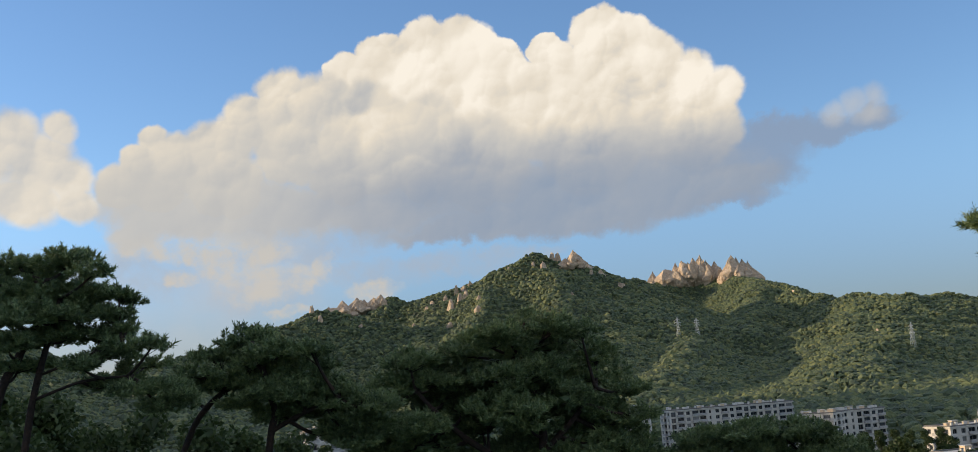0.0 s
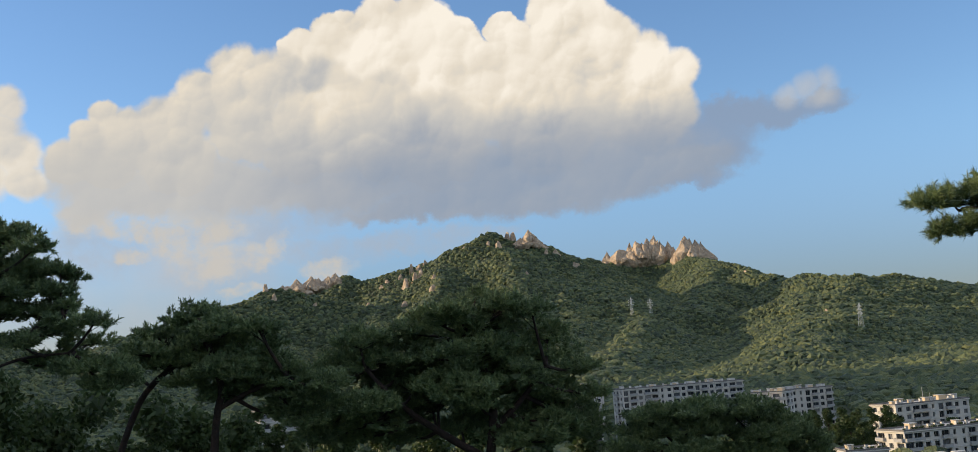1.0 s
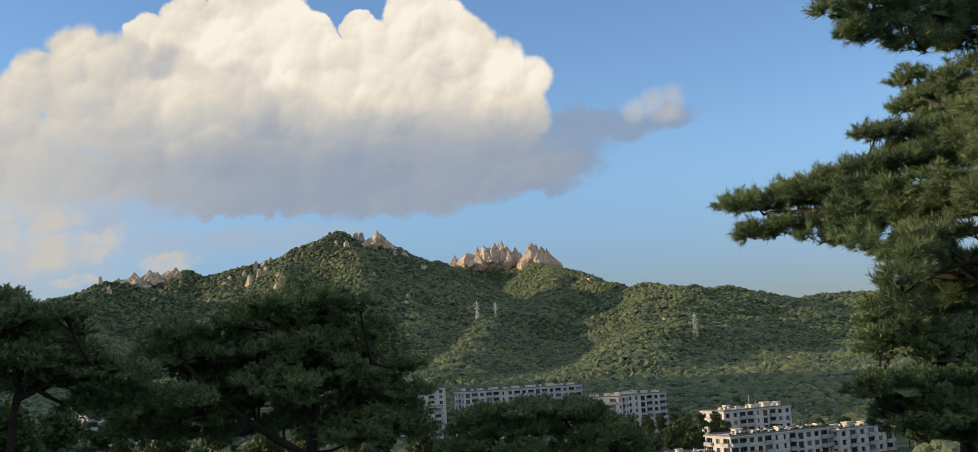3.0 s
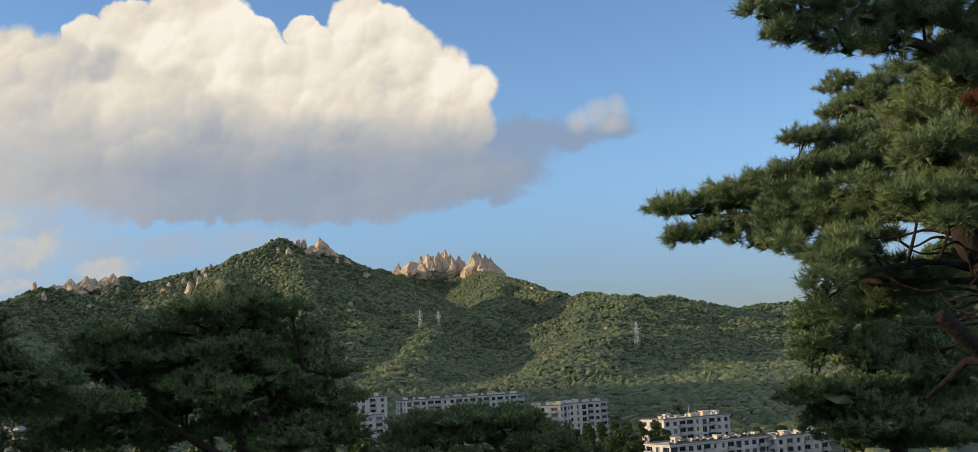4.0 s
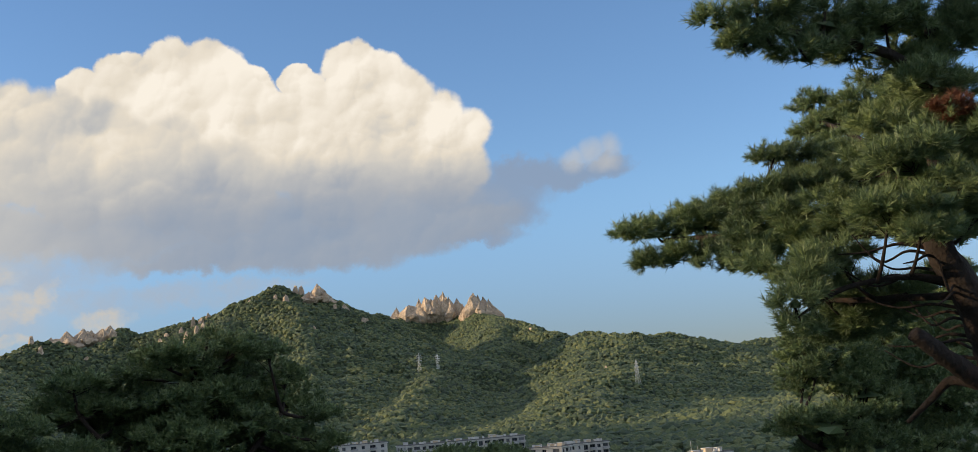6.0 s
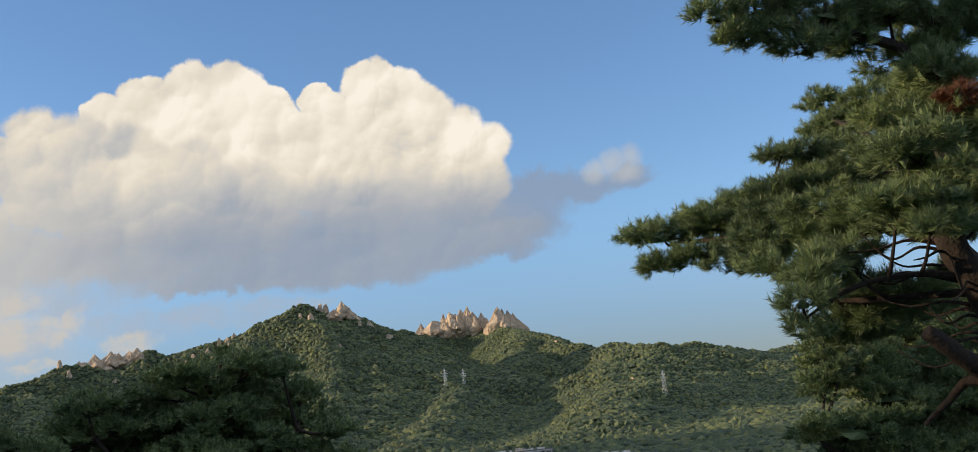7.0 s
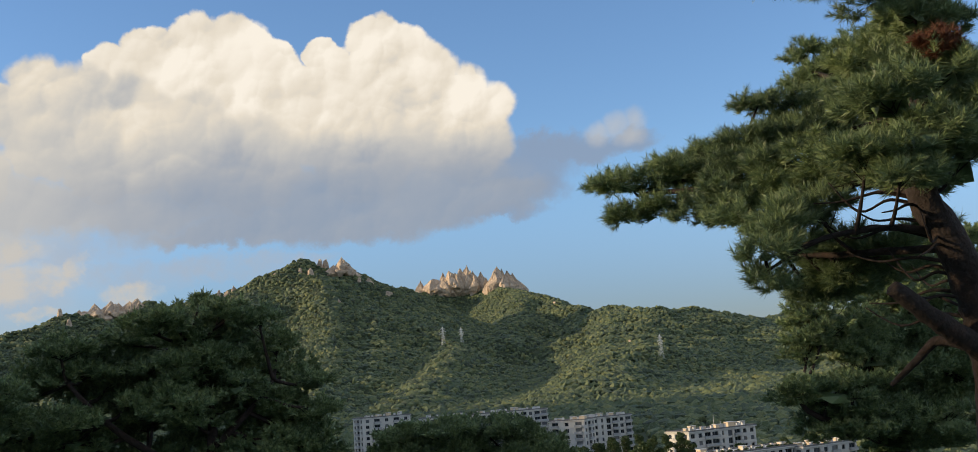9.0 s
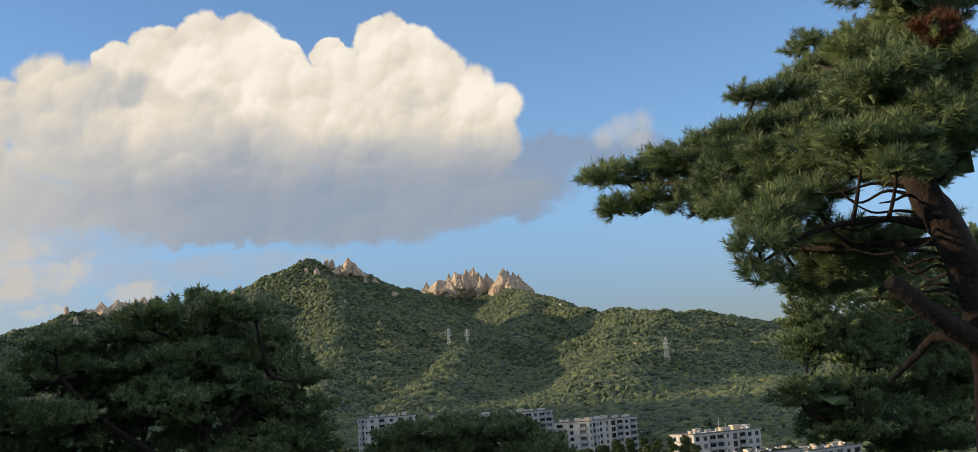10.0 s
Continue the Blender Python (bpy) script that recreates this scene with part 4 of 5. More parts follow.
pine("pine_tree", (-9.8, 22.0, -6.7), "tall dark pine with slender forked stems", [
    ("trunk", [(-9.99, 22.0, -0.95, 0.12), (-9.72, 22.0, 1.23, 0.075), (-9.52, 22.0, 2.34, 0.068), (-9.22, 22.0, 3.4, 0.06), (-8.99, 22.0, 4.22, 0.038)]),
    ("trunk", [(-10.98, 22.0, -0.88, 0.12), (-10.29, 22.0, 2.15, 0.09), (-9.86, 22.0, 3.06, 0.083), (-9.42, 22.0, 3.87, 0.06), (-9.31, 22.0, 4.64, 0.038)]),
    ("limb", [(-9.5, 22.0, 2.21, 0.038), (-8.48, 21.8, 2.49, 0.03), (-7.46, 21.6, 2.53, 0.022)]),
    ("limb", [(-9.35, 22.0, 2.71, 0.03), (-8.22, 21.8, 3.05, 0.03), (-7.61, 21.7, 3.16, 0.015)]),
], T1_PADS, 5, 0.15, 0.10, 8, 0.026, twig=0.022)

T4_PADS = [(6.69, 36.51, -0.45, 1.11, 0.42), (7.57, 35.48, -0.28, 1.09, 0.4), (9.14, 36.69, -0.25, 1.13, 0.43), (10.04, 36.0, -0.43, 1.03, 0.36), (11.17, 36.99, -0.88, 1.02, 0.38), (6.34, 37.17, -0.97, 0.99, 0.43), (7.49, 36.31, -0.91, 1.34, 0.47), (9.21, 37.2, -0.98, 1.38, 0.49), (10.4, 35.96, -1.29, 1.21, 0.42), (11.35, 35.54, -1.36, 0.75, 0.36), (5.73, 36.48, -1.43, 0.87, 0.36), (7.49, 35.46, -1.48, 1.09, 0.3), (11.59, 35.76, -1.89, 0.84, 0.31), (9.76, 36.13, -1.73, 1.17, 0.31)]
pine("pine_tree", (8.2, 36.5, -8.5), "low umbrella-shaped pine in front of the apartment blocks", [
    ("trunk", [(8.2, 36.5, -8.7, 0.26), (8.3, 36.5, -4.5, 0.22), (8.1, 36.4, -2.6, 0.18), (7.4, 36.4, -1.4, 0.1)]),
    ("limb", [(8.2, 36.4, -3.5, 0.16), (9.2, 36.2, -2.2, 0.12), (10.2, 36.1, -1.3, 0.07)]),
], T4_PADS, 6, 0.22, 0.13, 8, 0.040, twig=0.03)


# ---------- rocks ----------
def tooth(seed, w, h, sharp=0.45, sub=3):
    """A granite tooth split by flat joints: w wide, h high, its foot sunk in the slope."""
    rng = random.Random(seed * 5 + 1)
    bm = bmesh.new()
    bmesh.ops.create_icosphere(bm, subdivisions=sub, radius=1.0)
    s = Vector((seed * 7.3, seed * 2.9, seed * 4.1))
    cuts = [(Vector((rng.gauss(0, 1), rng.gauss(0, 1), rng.gauss(0.1, 0.4))).normalized(), rng.uniform(0.5, 0.9)) for _ in range(14)]
    cuts += [(Vector((rng.gauss(0, 0.6), rng.gauss(0, 0.6), 1)).normalized(), rng.uniform(0.85, 0.99)) for _ in range(2)]
    for v in bm.verts:
        c = v.co.copy()
        c *= 1 + 0.2 * noise.noise(c * 1.4 + s)
        for n, d in cuts:
            over = c.dot(n) - d
            if over > 0:
                c -= n * over
        crack = abs(noise.noise(Vector((c.x * 3.0, c.y * 3.0, c.z * 0.8)) + s))
        c *= 1 - 0.12 * (1 - min(crack * 6, 1)) + 0.05 * noise.noise(c * 8 + s)
        taper = 1.25 - sharp * max(c.z, 0)
        v.co = Vector((c.x * taper * w / 2, c.y * taper * w / 2, c.z * h * 1.08))
    vs = np.array([v.co[:] for v in bm.verts])
    fs = np.array([[v.index for v in f.verts] for f in bm.faces])
    bm.free()
    return vs, fs


def crag(label, tips, dist, seed, drop):
    """A crest of granite teeth. tips: azimuth, elevation and width of each tooth in degrees; lower teeth crowd at their feet."""
    rng = random.Random(seed)
    metre = dist * math.radians(1.0)
    x0, y0, _ = polar(tips[len(tips) // 2][0], dist, 0)
    peak = thing("rocky_peak", (x0, y0, float(land(np.array([x0]), np.array([y0]))[0])), label, "rock")
    for n, (az, el, w) in enumerate(tips):
        rows = [(az, el, w * 1.5, 0.0, 1.12)]
        for k in range(3):
            rows.append((az + rng.uniform(-0.7, 0.7) * w, el - drop * rng.uniform(0.2, 0.75), w * rng.uniform(0.5, 1.0), -rng.uniform(8, 32), rng.uniform(0.6, 1.05)))
        for k, (a, e, ww, back, sharp) in enumerate(rows):
            d = dist + back + rng.uniform(-5, 5)
            x, y, top = polar(a, d, e)
            foot = polar(a, d, el - drop * 1.05)[2]
            vs, fs = tooth(seed * 100 + n * 7 + k, ww * metre * 2.0, max(top - foot, 4), sharp, 3 if k else 4)
            ob = put("rock_tooth", fast_mesh("rock_tooth", vs, fs, GRANITE), peak)
            ob.location = (x - x0, y - y0, foot - peak.location.z)
            ob.rotation_euler = (0, 0, rng.uniform(0, 6.28))
    return peak


crag("jagged sunlit granite crest above the far ridge", [(8.5, 5.8, 0.28), (8.95, 5.72, 0.4), (9.42, 6.1, 0.5), (9.75, 6.12, 0.4), (10.13, 6.3, 0.42), (10.4, 6.18, 0.3), (10.67, 6.36, 0.32), (11.05, 6.43, 0.36), (11.35, 6.12, 0.4), (11.76, 6.06, 0.36), (12.05, 5.72, 0.35)], 3430, 1, 0.75)
crag("tall split granite spire with pale sunlit slabs", [(12.4, 5.9, 0.34), (12.65, 6.28, 0.46), (12.9, 6.1, 0.4), (13.14, 6.08, 0.46), (13.45, 5.85, 0.42), (13.7, 5.4, 0.4)], 3380, 2, 0.85)
crag("row of pale granite teeth on the lower ridge", [(-8.57, 5.38, 0.4), (-8.14, 5.52, 0.42), (-7.75, 5.3, 0.4), (-7.34, 5.62, 0.4), (-6.98, 5.53, 0.36), (-6.51, 5.67, 0.42), (-6.08, 5.74, 0.4)], 2440, 3, 0.5)
crag("knot of sunlit boulders on the main summit", [(3.95, 6.92, 0.4), (4.15, 7.0, 0.36), (4.4, 7.33, 0.3), (4.55, 7.05, 0.4), (4.8, 6.72, 0.36)], 2322, 4, 0.42)
for n_, (az, el, w, h) in enumerate(BOULDERS):
    p = on_land(az, el, 1500 if az > 15 else 2050)
    vs, fs = tooth(90 + n_, w, h)
    rock = tagged(put("boulder", fast_mesh("boulder", vs, fs, GRANITE)), "pale granite slab standing out of the wooded slope", "rock", "boulders on the slope")
    rock.location = p
    rock.rotation_euler = (0, 0, n_ * 1.3)


# ---------- power pylons ----------
STEEL = material("galvanised_steel", [(0.2, (0.55, 0.57, 0.56)), (0.8, (0.72, 0.74, 0.72))], 0.5, ((0.6, 0.6),), 0, metal=0.2)


def bar(bm, a, b, w):
    """A square bar from a to b."""
    a, b = Vector(a), Vector(b)
    m = Matrix.Translation((a + b) / 2) @ (b - a).to_track_quat("Z", "Y").to_matrix().to_4x4() @ Matrix.Diagonal((w, w, (b - a).length, 1))
    bmesh.ops.create_cube(bm, size=1.0, matrix=m)


def pylon(at, height, turn):
    tower = thing("power_pylon", at, "pale steel lattice pylon rising out of the forest", "pylon", "power line", turn)
    hw = lambda z: 2.3 * (1 - z / height) ** 1.1 * (height / 32) + 0.5
    stops = [0, 0.2, 0.38, 0.54, 0.68, 0.8, 0.9, 1.0]
    for sx in (-1, 1):
        for sy in (-1, 1):
            v, f = tube([(sx * hw(a * height), sy * hw(a * height), a * height) for a in stops], [0.16] * len(stops), 4, 0.0)
            put("leg", mesh_of("leg", v, f, STEEL), tower)
    for a, b in zip(stops, stops[1:]):
        za, zb = a * height, b * height
        bm = bmesh.new()
        for sy in (-1, 1):
            bar(bm, (-hw(za), sy * hw(za), za), (hw(zb), sy * hw(zb), zb), 0.14)
            bar(bm, (hw(za), sy * hw(za), za), (-hw(zb), sy * hw(zb), zb), 0.14)
            bar(bm, (-hw(zb), sy * hw(zb), zb), (hw(zb), sy * hw(zb), zb), 0.3)
        part("brace", bm, STEEL, tower)
    for z in (0.62, 0.75, 0.88):
        bm = bmesh.new()
        w = height * (0.32 if z < 0.8 else 0.26)
        for sy in (-0.4, 0.4):
            bar(bm, (-w / 2, sy * 0.3, z * height), (w / 2, sy * 0.3, z * height), 0.4)
        for s in (-1, 1):
            bar(bm, (s * w / 2, 0, z * height), (s * hw(z * height), 0, z * height + 1.8), 0.3)
            bar(bm, (s * w / 2, 0, z * height), (s * w / 2, 0, z * height - 1.6), 0.35)
        part("cross_arm", bm, STEEL, tower)


for az, el, h, turn in ((9.56, 2.30, 32, 10), (10.54, 2.28, 30, 20), (21.01, 0.72, 0, 35)):
    p = on_land(az, el, 1300)
    h = h or 1.05 * math.hypot(p[0], p[1]) * 0.0218
    pylon((p[0], p[1], p[2] - 0.5), h, turn)


# ---------- apartment blocks ----------
PLASTER = material("pale_plaster", [(0.1, (0.40, 0.385, 0.355)), (0.5, (0.54, 0.525, 0.49)), (0.9, (0.66, 0.645, 0.61))], 0.85, ((0.15, 0.5), (1.5, 0.4)), 0.2, 8.0, 0.01)
FRAME = material("dark_window_frame", [(0.2, (0.10, 0.10, 0.11)), (0.8, (0.20, 0.20, 0.21))], 0.5, ((2.0, 0.5),), 0)
GLASS = material("dark_glazing", [(0.25, (0.012, 0.016, 0.022)), (0.6, (0.04, 0.05, 0.065)), (0.95, (0.26, 0.27, 0.28))], 0.12, ((0.3, 0.2),), 0, objrand=0.9)
COPING = material("grey_coping", [(0.2, (0.10, 0.10, 0.10)), (0.8, (0.22, 0.21, 0.20))], 0.8, ((0.8, 0.6),), 0.2)
OCHRE = material("ochre_render", [(0.1, (0.46, 0.36, 0.24)), (0.9, (0.66, 0.54, 0.38))], 0.9, ((0.4, 0.5), (3.0, 0.4)), 0.2, 6.0, 0.01, objrand=0.3)
RAIL = material("grey_railing", [(0.2, (0.28, 0.28, 0.28)), (0.8, (0.42, 0.42, 0.42))], 0.5, ((1.0, 0.5),), 0)
LEAF = material("broad_leaves", [(0.1, (0.022, 0.040, 0.014)), (0.5, (0.050, 0.084, 0.024)), (0.9, (0.100, 0.138, 0.042))], 0.6, ((0.5, 0.5), (3.0, 0.3)), 0, island=0.5, translucent=0.3)
FH = 3.0
MESHES = {}


def box_mesh(name, sx, sy, sz, mat, bevel=0.0):
    """A box standing on its origin, with softened edges."""
    key = (name, round(sx, 2), round(sy, 2), round(sz, 2))
    if key not in MESHES:
        bm = bmesh.new()
        bmesh.ops.create_cube(bm, size=1.0, matrix=Matrix.Translation((0, 0, sz / 2)) @ Matrix.Diagonal((sx, sy, sz, 1)))
        if bevel:
            bmesh.ops.bevel(bm, geom=bm.edges[:], offset=bevel, segments=1, affect="EDGES")
        me = bpy.data.meshes.new(name)
        bm.to_mesh(me)
        bm.free()
        me.materials.append(mat)
        MESHES[key] = me
    return MESHES[key]


def frame_mesh(w, h):
    key = ("frame", w, h)
    if key not in MESHES:
        bm = bmesh.new()
        t = 0.09
        for x0, x1, z0, z1 in ((-w / 2, -w / 2 + t, 0, h), (w / 2 - t, w / 2, 0, h), (-w / 2 + t, w / 2 - t, 0, t), (-w / 2 + t, w / 2 - t, h - t, h), (-t / 2, t / 2, t, h - t)):
            bmesh.ops.create_cube(bm, size=1.0, matrix=Matrix.Translation(((x0 + x1) / 2, 0, (z0 + z1) / 2)) @ Matrix.Diagonal((x1 - x0, 0.1, z1 - z0, 1)))
        me = bpy.data.meshes.new("window")
        bm.to_mesh(me)
        bm.free()
        me.materials.append(FRAME)
        MESHES[key] = me
    return MESHES[key]


OPENING = {"w": (2.0, 1.7, 0.75), "d": (3.4, 2.4, 0.15), "n": (1.1, 1.7, 0.75), "t": (2.4, 2.3, 0.2), "-": None}


def wall_face(length, floors, bays):
    """A wall in the x-z plane, outside towards -y, with an opening and its reveals in each bay of each floor."""
    V, F, holes = [], [], []

    def quad(*pts):
        F.append(tuple(range(len(V), len(V) + 4)))
        V.extend(pts)

    bw = length / len(bays)
    for f in range(floors):
        for b, kind in enumerate(bays):
            x0, x1, z0, z1 = b * bw, (b + 1) * bw, f * FH, (f + 1) * FH
            if OPENING[kind] is None:
                quad((x0, 0, z0), (x1, 0, z0), (x1, 0, z1), (x0, 0, z1))
                continue
            w, h, sill = OPENING[kind]
            w = min(w, bw * 0.84)
            a, c, d, e = (x0 + x1) / 2 - w / 2, (x0 + x1) / 2 + w / 2, z0 + sill, z0 + sill + h
            quad((x0, 0, z0), (a, 0, z0), (a, 0, z1), (x0, 0, z1))
            quad((c, 0, z0), (x1, 0, z0), (x1, 0, z1), (c, 0, z1))
            quad((a, 0, z0), (c, 0, z0), (c, 0, d), (a, 0, d))
            quad((a, 0, e), (c, 0, e), (c, 0, z1), (a, 0, z1))
            g = 0.6
            quad((a, 0, d), (c, 0, d), (c, g, d), (a, g, d))
            quad((a, g, e), (c, g, e), (c, 0, e), (a, 0, e))
            quad((a, 0, d), (a, g, d), (a, g, e), (a, 0, e))
            quad((c, g, d), (c, 0, d), (c, 0, e), (c, g, e))
            holes.append((kind, f, (a + c) / 2, d, round(w, 2), h))
    return V, F, holes


def block(left, right, depth, roof_el, bays, side_bays, label, seed, boxes=6, plants=0, antenna=False, base=None):
    """An apartment block: the left and right ends of its front as azimuth and distance, and the elevation of its roof."""
    rng = random.Random(seed)
    x0, y0, z0 = polar(left[0], left[1], roof_el)
    x1, y1, _ = polar(right[0], right[1], roof_el)
    length, turn = math.hypot(x1 - x0, y1 - y0), math.degrees(math.atan2(y1 - y0, x1 - x0))
    ground = float(land(np.array([(x0 + x1) / 2]), np.array([(y0 + y1) / 2]))[0]) - 1.5 if base is None else base
    floors = max(3, math.ceil((z0 - ground) / FH))
    house = thing("apartment_block", (x0, y0, z0 - floors * FH), label, "apartment block", "apartment blocks in the valley", turn)
    H = floors * FH
    for face, ln, bb, m in (("front_wall", length, bays, pose(0, 0, 0)), ("side_wall", depth, side_bays, pose(0, depth, 0, 0, 0, -90)), ("side_wall", depth, side_bays, pose(length, 0, 0, 0, 0, 90)), ("back_wall", length, "----", pose(length, depth, 0, 0, 0, 180))):
        V, F, holes = wall_face(ln, floors, bb)
        wall = put(face, mesh_of(face, V, F, PLASTER), house)
        wall.matrix_basis = m
        for kind, f, x, z, w, h in holes:
            if f < floors - 6:
                continue
            win = put("window", frame_mesh(w, h), house)
            win.matrix_basis = m @ pose(x, 0.5, z)
            pane = put("pane", box_mesh("pane", w, 0.03, h, GLASS), win)
            pane.location = (0, 0.07, 0)
            if kind == "d" and f > 0:
                slab = put("balcony", box_mesh("balcony", w + 0.7, 1.1, 0.16, PLASTER, 0.02), house)
                slab.matrix_basis = m @ pose(x, -0.55, f * FH)
                if ("rail", w) not in MESHES:
                    bm = bmesh.new()
                    wd = w + 0.6
                    outer = [(-wd / 2, 0.5), (-wd / 2, -0.5), (wd / 2, -0.5), (wd / 2, 0.5)]
                    inner = [(-wd / 2 + 0.05, 0.5), (-wd / 2 + 0.05, -0.45), (wd / 2 - 0.05, -0.45), (wd / 2 - 0.05, 0.5)]
                    ring = [[bm.verts.new((x, y, z)) for x, y in pts] for pts, z in ((outer, 0.0), (outer, 1.0), (inner, 1.0), (inner, 0.0))]
                    for a, b in ((0, 1), (1, 2), (2, 3), (3, 0)):
                        for i in range(3):
                            bm.faces.new((ring[a][i], ring[a][i + 1], ring[b][i + 1], ring[b][i]))
                    me = bpy.data.meshes.new("railing")
                    bm.to_mesh(me)
                    bm.free()
                    me.materials.append(RAIL)
                    MESHES[("rail", w)] = me
                put("railing", MESHES[("rail", w)], slab).location = (0, 0, 0.16)
    for f in range(1, floors):
        band = put("string_course", box_mesh("string_course", length + 0.2, 0.16, 0.2, PLASTER, 0.02), house)
        band.location = (length / 2, -0.05, f * FH - 0.1)
    # roof slab, parapet and what stands on the roof
    slab = put("roof", box_mesh("roof", length + 0.9, depth + 0.9, 0.35, PLASTER, 0.04), house)
    slab.location = (length / 2, depth / 2, H + 0.003)
    for sx, sy, px, py in ((length + 0.5, 0.22, length / 2, -0.1), (length + 0.5, 0.22, length / 2, depth + 0.1), (0.22, depth, 0, depth / 2), (0.22, depth, length, depth / 2)):
        p = put("parapet", box_mesh("parapet", sx, sy, 0.55, COPING, 0.03), house)
        p.location = (px, py, H + 0.355)
    for i in range(boxes):
        w, d, h = rng.uniform(1.4, 3.8), rng.uniform(1.6, 3.0), rng.uniform(0.8, 1.9)
        x = (i + rng.uniform(0.2, 0.8)) * length / boxes
        hut = put("roof_hut", box_mesh("roof_hut", round(w, 1), round(d, 1), round(h, 1), rng.choice((OCHRE, OCHRE, OCHRE, PLASTER)), 0.05), house)
        hut.location = (min(max(x, 2.5), length - 2.5), rng.uniform(0.3, 0.6) * depth, H + 0.355)
        cap = put("cap", box_mesh("cap", round(w + 0.3, 1), round(d + 0.3, 1), 0.18, PLASTER, 0.02), hut)
        cap.location = (0, 0, round(h, 1))
    for i in range(int(length / 4.2)):
        post = put("chimney", box_mesh("chimney", 0.9, 0.9, 1.5, rng.choice((OCHRE, OCHRE, PLASTER)), 0.04), house)
        post.location = ((i + rng.uniform(0.3, 0.7)) * 4.2, rng.uniform(0.06, 0.3) * depth, H + 0.36)
        put("cap", box_mesh("cap", 1.1, 1.1, 0.16, COPING, 0.02), post).location = (0, 0, 1.5)
    if antenna:
        for x, h in ((length * 0.52, 5.5), (length * 0.62, 3.2)):
            put("antenna", box_mesh("antenna", 0.14, 0.14, h, RAIL), house).location = (x, depth * 0.4, H + 0.36)
    for i in range(plants):
        c = put("roof_shrub", LEAF_CLUMPS[i % len(LEAF_CLUMPS)], house)
        c.location = ((i + rng.random()) * length / plants, rng.uniform(0.5, 2.2), H + 0.9)
        c.scale = [rng.uniform(0.35, 0.9)] * 3
    return house


def leaf_clump(seed, count=190, size=0.30):
    """A ragged clump of single leaves, about a metre in radius."""
    rng = np.random.default_rng(seed)
    d = rng.normal(size=(count, 3))
    d /= np.linalg.norm(d, axis=1)[:, None]
    c = d * (0.45 + 0.6 * rng.random((count, 1)) ** 0.6) * (1, 1, 0.85)
    a = d * 0.5 + rng.normal(size=(count, 3))
    a /= np.linalg.norm(a, axis=1)[:, None]
    b = np.cross(a, rng.normal(size=(count, 3)))
    b /= np.linalg.norm(b, axis=1)[:, None]
    s = size * rng.uniform(0.6, 1.2, (count, 1))
    v = np.stack([c - a * s, c + b * s * 0.55, c + a * s, c - b * s * 0.55], 1).reshape(-1, 3)
    i = np.arange(count)[:, None] * 4
    t = np.vstack([i + [0, 1, 2], i + [0, 2, 3]])
    hv, hf = CORE_BLOBS[seed % len(CORE_BLOBS)]
    return fast_mesh("leaf_clump", np.vstack([v, hv * 0.62]), np.vstack([t, hf + len(v)]), LEAF)


LEAF_CLUMPS = [leaf_clump(s, 130, 0.27) for s in range(5)]
FINE_CLUMPS = [leaf_clump(s + 10, 400, 0.15) for s in range(5)]

block((8.68, 545), (14.9, 572), 14, -1.52, "tdwddnwdwdtdwdwdd", "wdw", "long pale five-storey apartment block with roof huts", 1, boxes=9)
block((14.95, 520), (16.8, 512), 12, -2.15, "dwd", "wdw", "low pale stepped apartment wing with a terrace", 2, boxes=3)
block((16.85, 532), (19.25, 545), 13, -2.12, "dwntdwd", "wnw", "pale apartment block with rows of dark windows", 3, boxes=5)
block((22.15, 438), (25.5, 462), 14, -3.2, "wwddntdww", "wdw", "pale apartment block with ochre roof huts and an antenna", 4, boxes=7, antenna=True)
block((22.4, 372), (27.6, 402), 14, -4.5, "ddwwdnndtwwdd", "dwd", "pale apartment block with a planted roof terrace", 5, boxes=4, plants=34)
block((27.75, 398), (30.3, 420), 13, -4.3, "wdwdwd", "wdw", "pale apartment block with ochre chimneys on the roof", 6, boxes=4, plants=5)
block((19.6, 352), (21.6, 356), 12, -5.35, "dwdwd", "wdw", "low apartment wing with dark balconies", 7, boxes=2, plants=8)
block((23.6, 300), (26.9, 308), 10, -6.0, "wdww", "w", "low white-roofed house in front of the apartment blocks", 11, boxes=3)
block((-10.35, 338), (-7.95, 345), 12, -1.3, "dwdd", "wdw", "pale apartment block half hidden behind the pines", 8, boxes=5)
block((5.2, 585), (7.7, 597), 13, -1.25, "wdwdw", "wdw", "tall pale apartment block beside the pines", 9, boxes=4)
block((6.1, 520), (7.5, 526), 10, -2.2, "dwd", "wdw", "small apartment house with an ochre roof storey", 10, boxes=4)


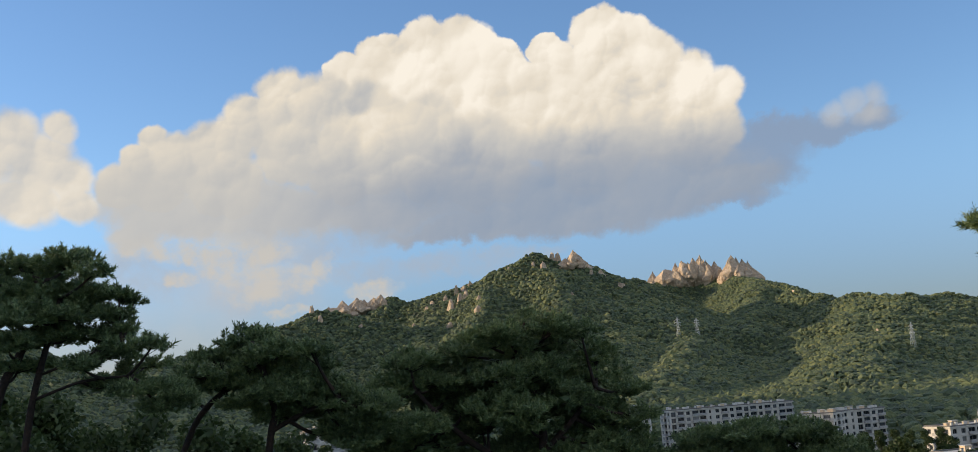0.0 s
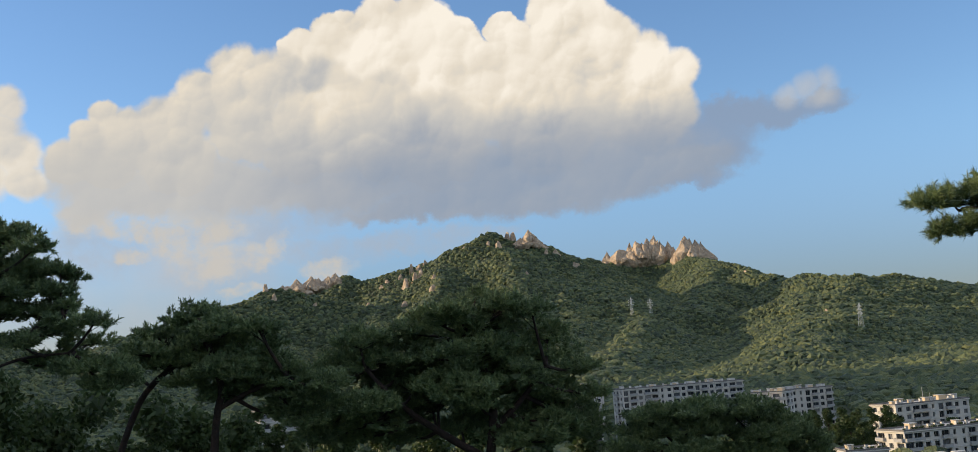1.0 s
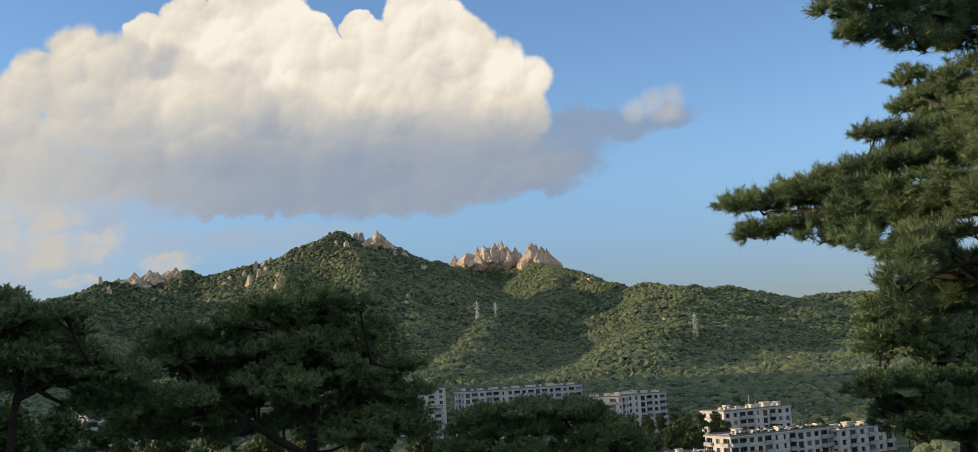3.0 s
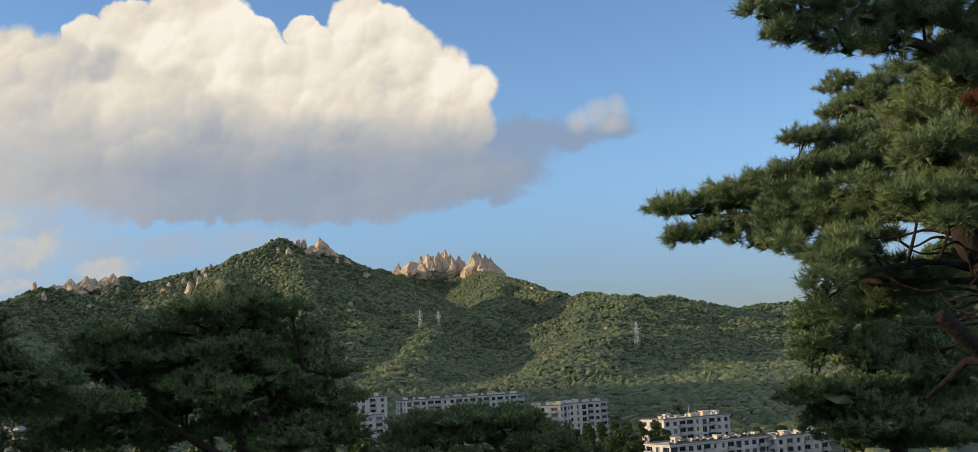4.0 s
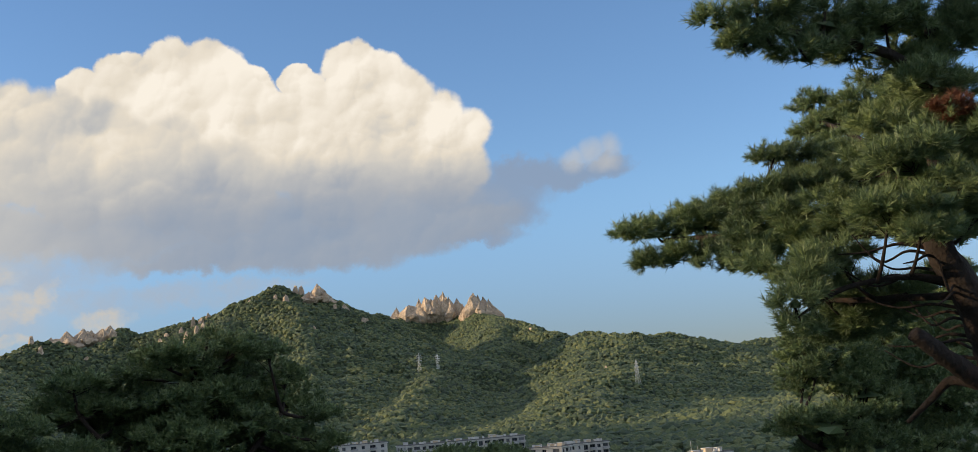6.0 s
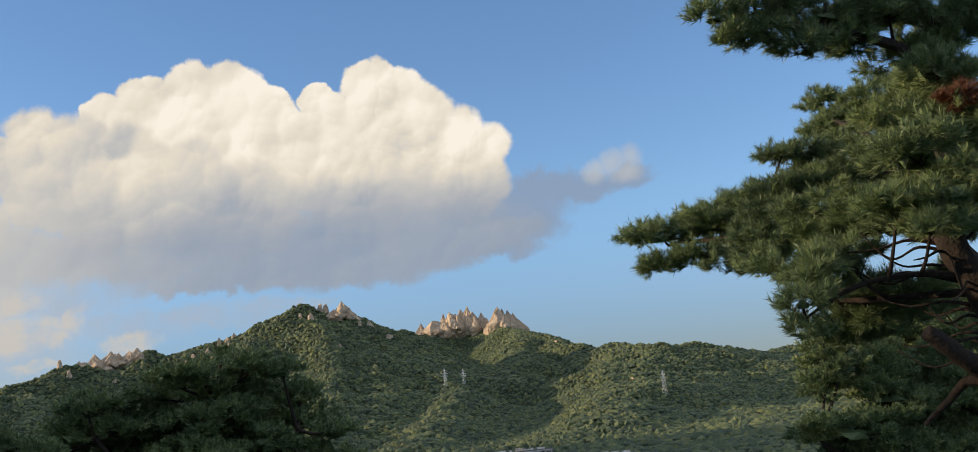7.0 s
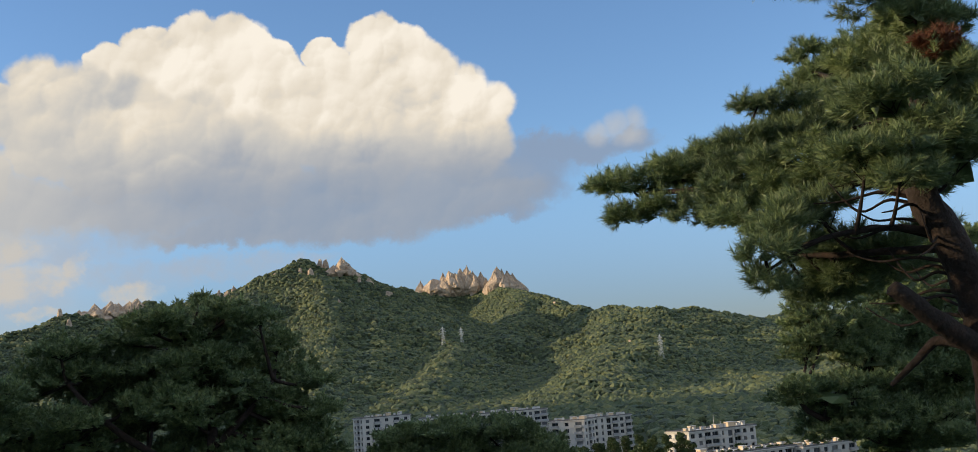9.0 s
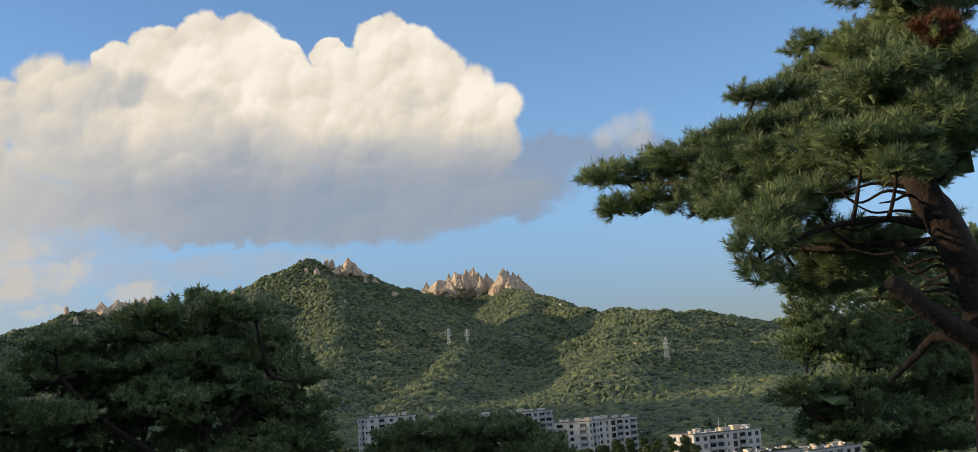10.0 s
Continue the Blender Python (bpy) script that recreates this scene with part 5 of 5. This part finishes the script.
# ---------- broadleaf trees in the valley ----------
def broadleaf(at, label, seed, height=9.0, spread=3.6, clumps=18, leaves=LEAF_CLUMPS):
    rng = random.Random(seed)
    tree = thing("tree", at, label, "tree", "trees round the apartment blocks")
    v, f = tube([(0, 0, -0.6), (0.1, 0.05, height * 0.3), (-0.1, 0.1, height * 0.62)], [0.26, 0.2, 0.1], 8, seed=seed)
    put("trunk", mesh_of("trunk", v, f, BARK, True), tree)
    for i in range(clumps):
        a, u = rng.uniform(0, 6.28), rng.random()
        z = height * (0.42 + 0.55 * u)
        r = spread * (1 - 0.75 * max(u - 0.35, 0) / 0.65) * math.sqrt(rng.random()) * 0.9
        c = put("leaf_clump", leaves[i % 5], tree)
        c.location, c.rotation_euler = (r * math.cos(a), r * math.sin(a), z), (0, 0, rng.uniform(0, 6))
        c.scale = [rng.uniform(0.9, 1.7) * spread / 3.6] * 3
        if i % 5 == 0:
            v, f = tube([(0, 0.05, height * 0.35), (c.location.x * 0.5, c.location.y * 0.5, z * 0.75), c.location], [0.09, 0.06, 0.03], 5, seed=i)
            put("limb", mesh_of("limb", v, f, BARK, True), tree)
    return tree


def ground_at(az, r):
    x, y = r * math.sin(radians(az)), r * math.cos(radians(az))
    return x, y, float(land(np.array([x]), np.array([y]))[0])


KINDS = [broadleaf(ground_at(17.2, 400), "leafy green tree in front of the pale blocks", 1), broadleaf(ground_at(19.3, 395), "leafy green tree beside the apartment blocks", 2, 11, 4.2), broadleaf(ground_at(20.9, 400), "round leafy tree at the foot of a block", 3, 8, 3.4)]
rng_t = random.Random(12)
SPOTS = [(16.0, 420), (16.6, 380), (18.0, 410), (18.6, 385), (19.9, 410), (20.3, 425), (21.4, 418), (22.0, 412), (21.7, 405), (22.9, 415), (15.2, 400), (14.4, 420), (13.6, 400), (18.2, 455), (17.4, 470), (19.6, 450), (16.4, 460), (20.4, 390), (26.8, 440), (28.0, 455), (29.6, 450), (31.0, 430), (32.0, 410), (24.6, 432), (31.6, 380), (33.0, 390), (12.4, 420), (11.2, 430), (10.0, 420), (8.6, 440), (7.4, 430), (6.0, 440), (4.6, 430)]
for n_, (az, r) in enumerate(SPOTS):
    p = ground_at(az, r)
    s = rng_t.uniform(0.8, 1.35)
    copy_thing(KINDS[n_ % 3], pose(*p, 0, 0, rng_t.uniform(0, 360)) @ Matrix.Diagonal((s, s, s, 1)))
for n_, (az, r, h) in enumerate([(19.6, 430, 16), (20.3, 424, 16.5), (21.0, 420, 15.5), (21.7, 425, 16), (22.2, 414, 14), (18.9, 440, 15.5), (18.2, 450, 14), (-23, 58, 14.6), (-20.5, 62, 14.2), (-18.5, 66, 14.6), (-16, 60, 13.2), (-13.5, 70, 13.2), (-24.8, 52, 14), (-11.3, 75, 13), (-12.4, 285, 13.5), (-11.2, 292, 12.5), (-10.3, 286, 13.5), (-9.4, 290, 13.0), (-8.6, 284, 13.5), (-7.7, 290, 13.0), (-6.8, 285, 13.5), (-5.8, 290, 11), (-4.8, 286, 10), (-14, 290, 11), (-15.6, 284, 11), (-1.5, 140, 16.5), (2.5, 150, 16.5), (0.5, 135, 16), (4.5, 140, 16), (-4, 130, 17), (6.5, 145, 15), (-6.5, 128, 17), (9.5, 140, 14.5), (13.5, 110, 11), (15.5, 118, 11)]):
    x, y, z = ground_at(az, r)
    broadleaf((x, y, z), "bushy green tree below the terrace", 40 + n_, h, 3.2, 20, FINE_CLUMPS if r < 80 else LEAF_CLUMPS)
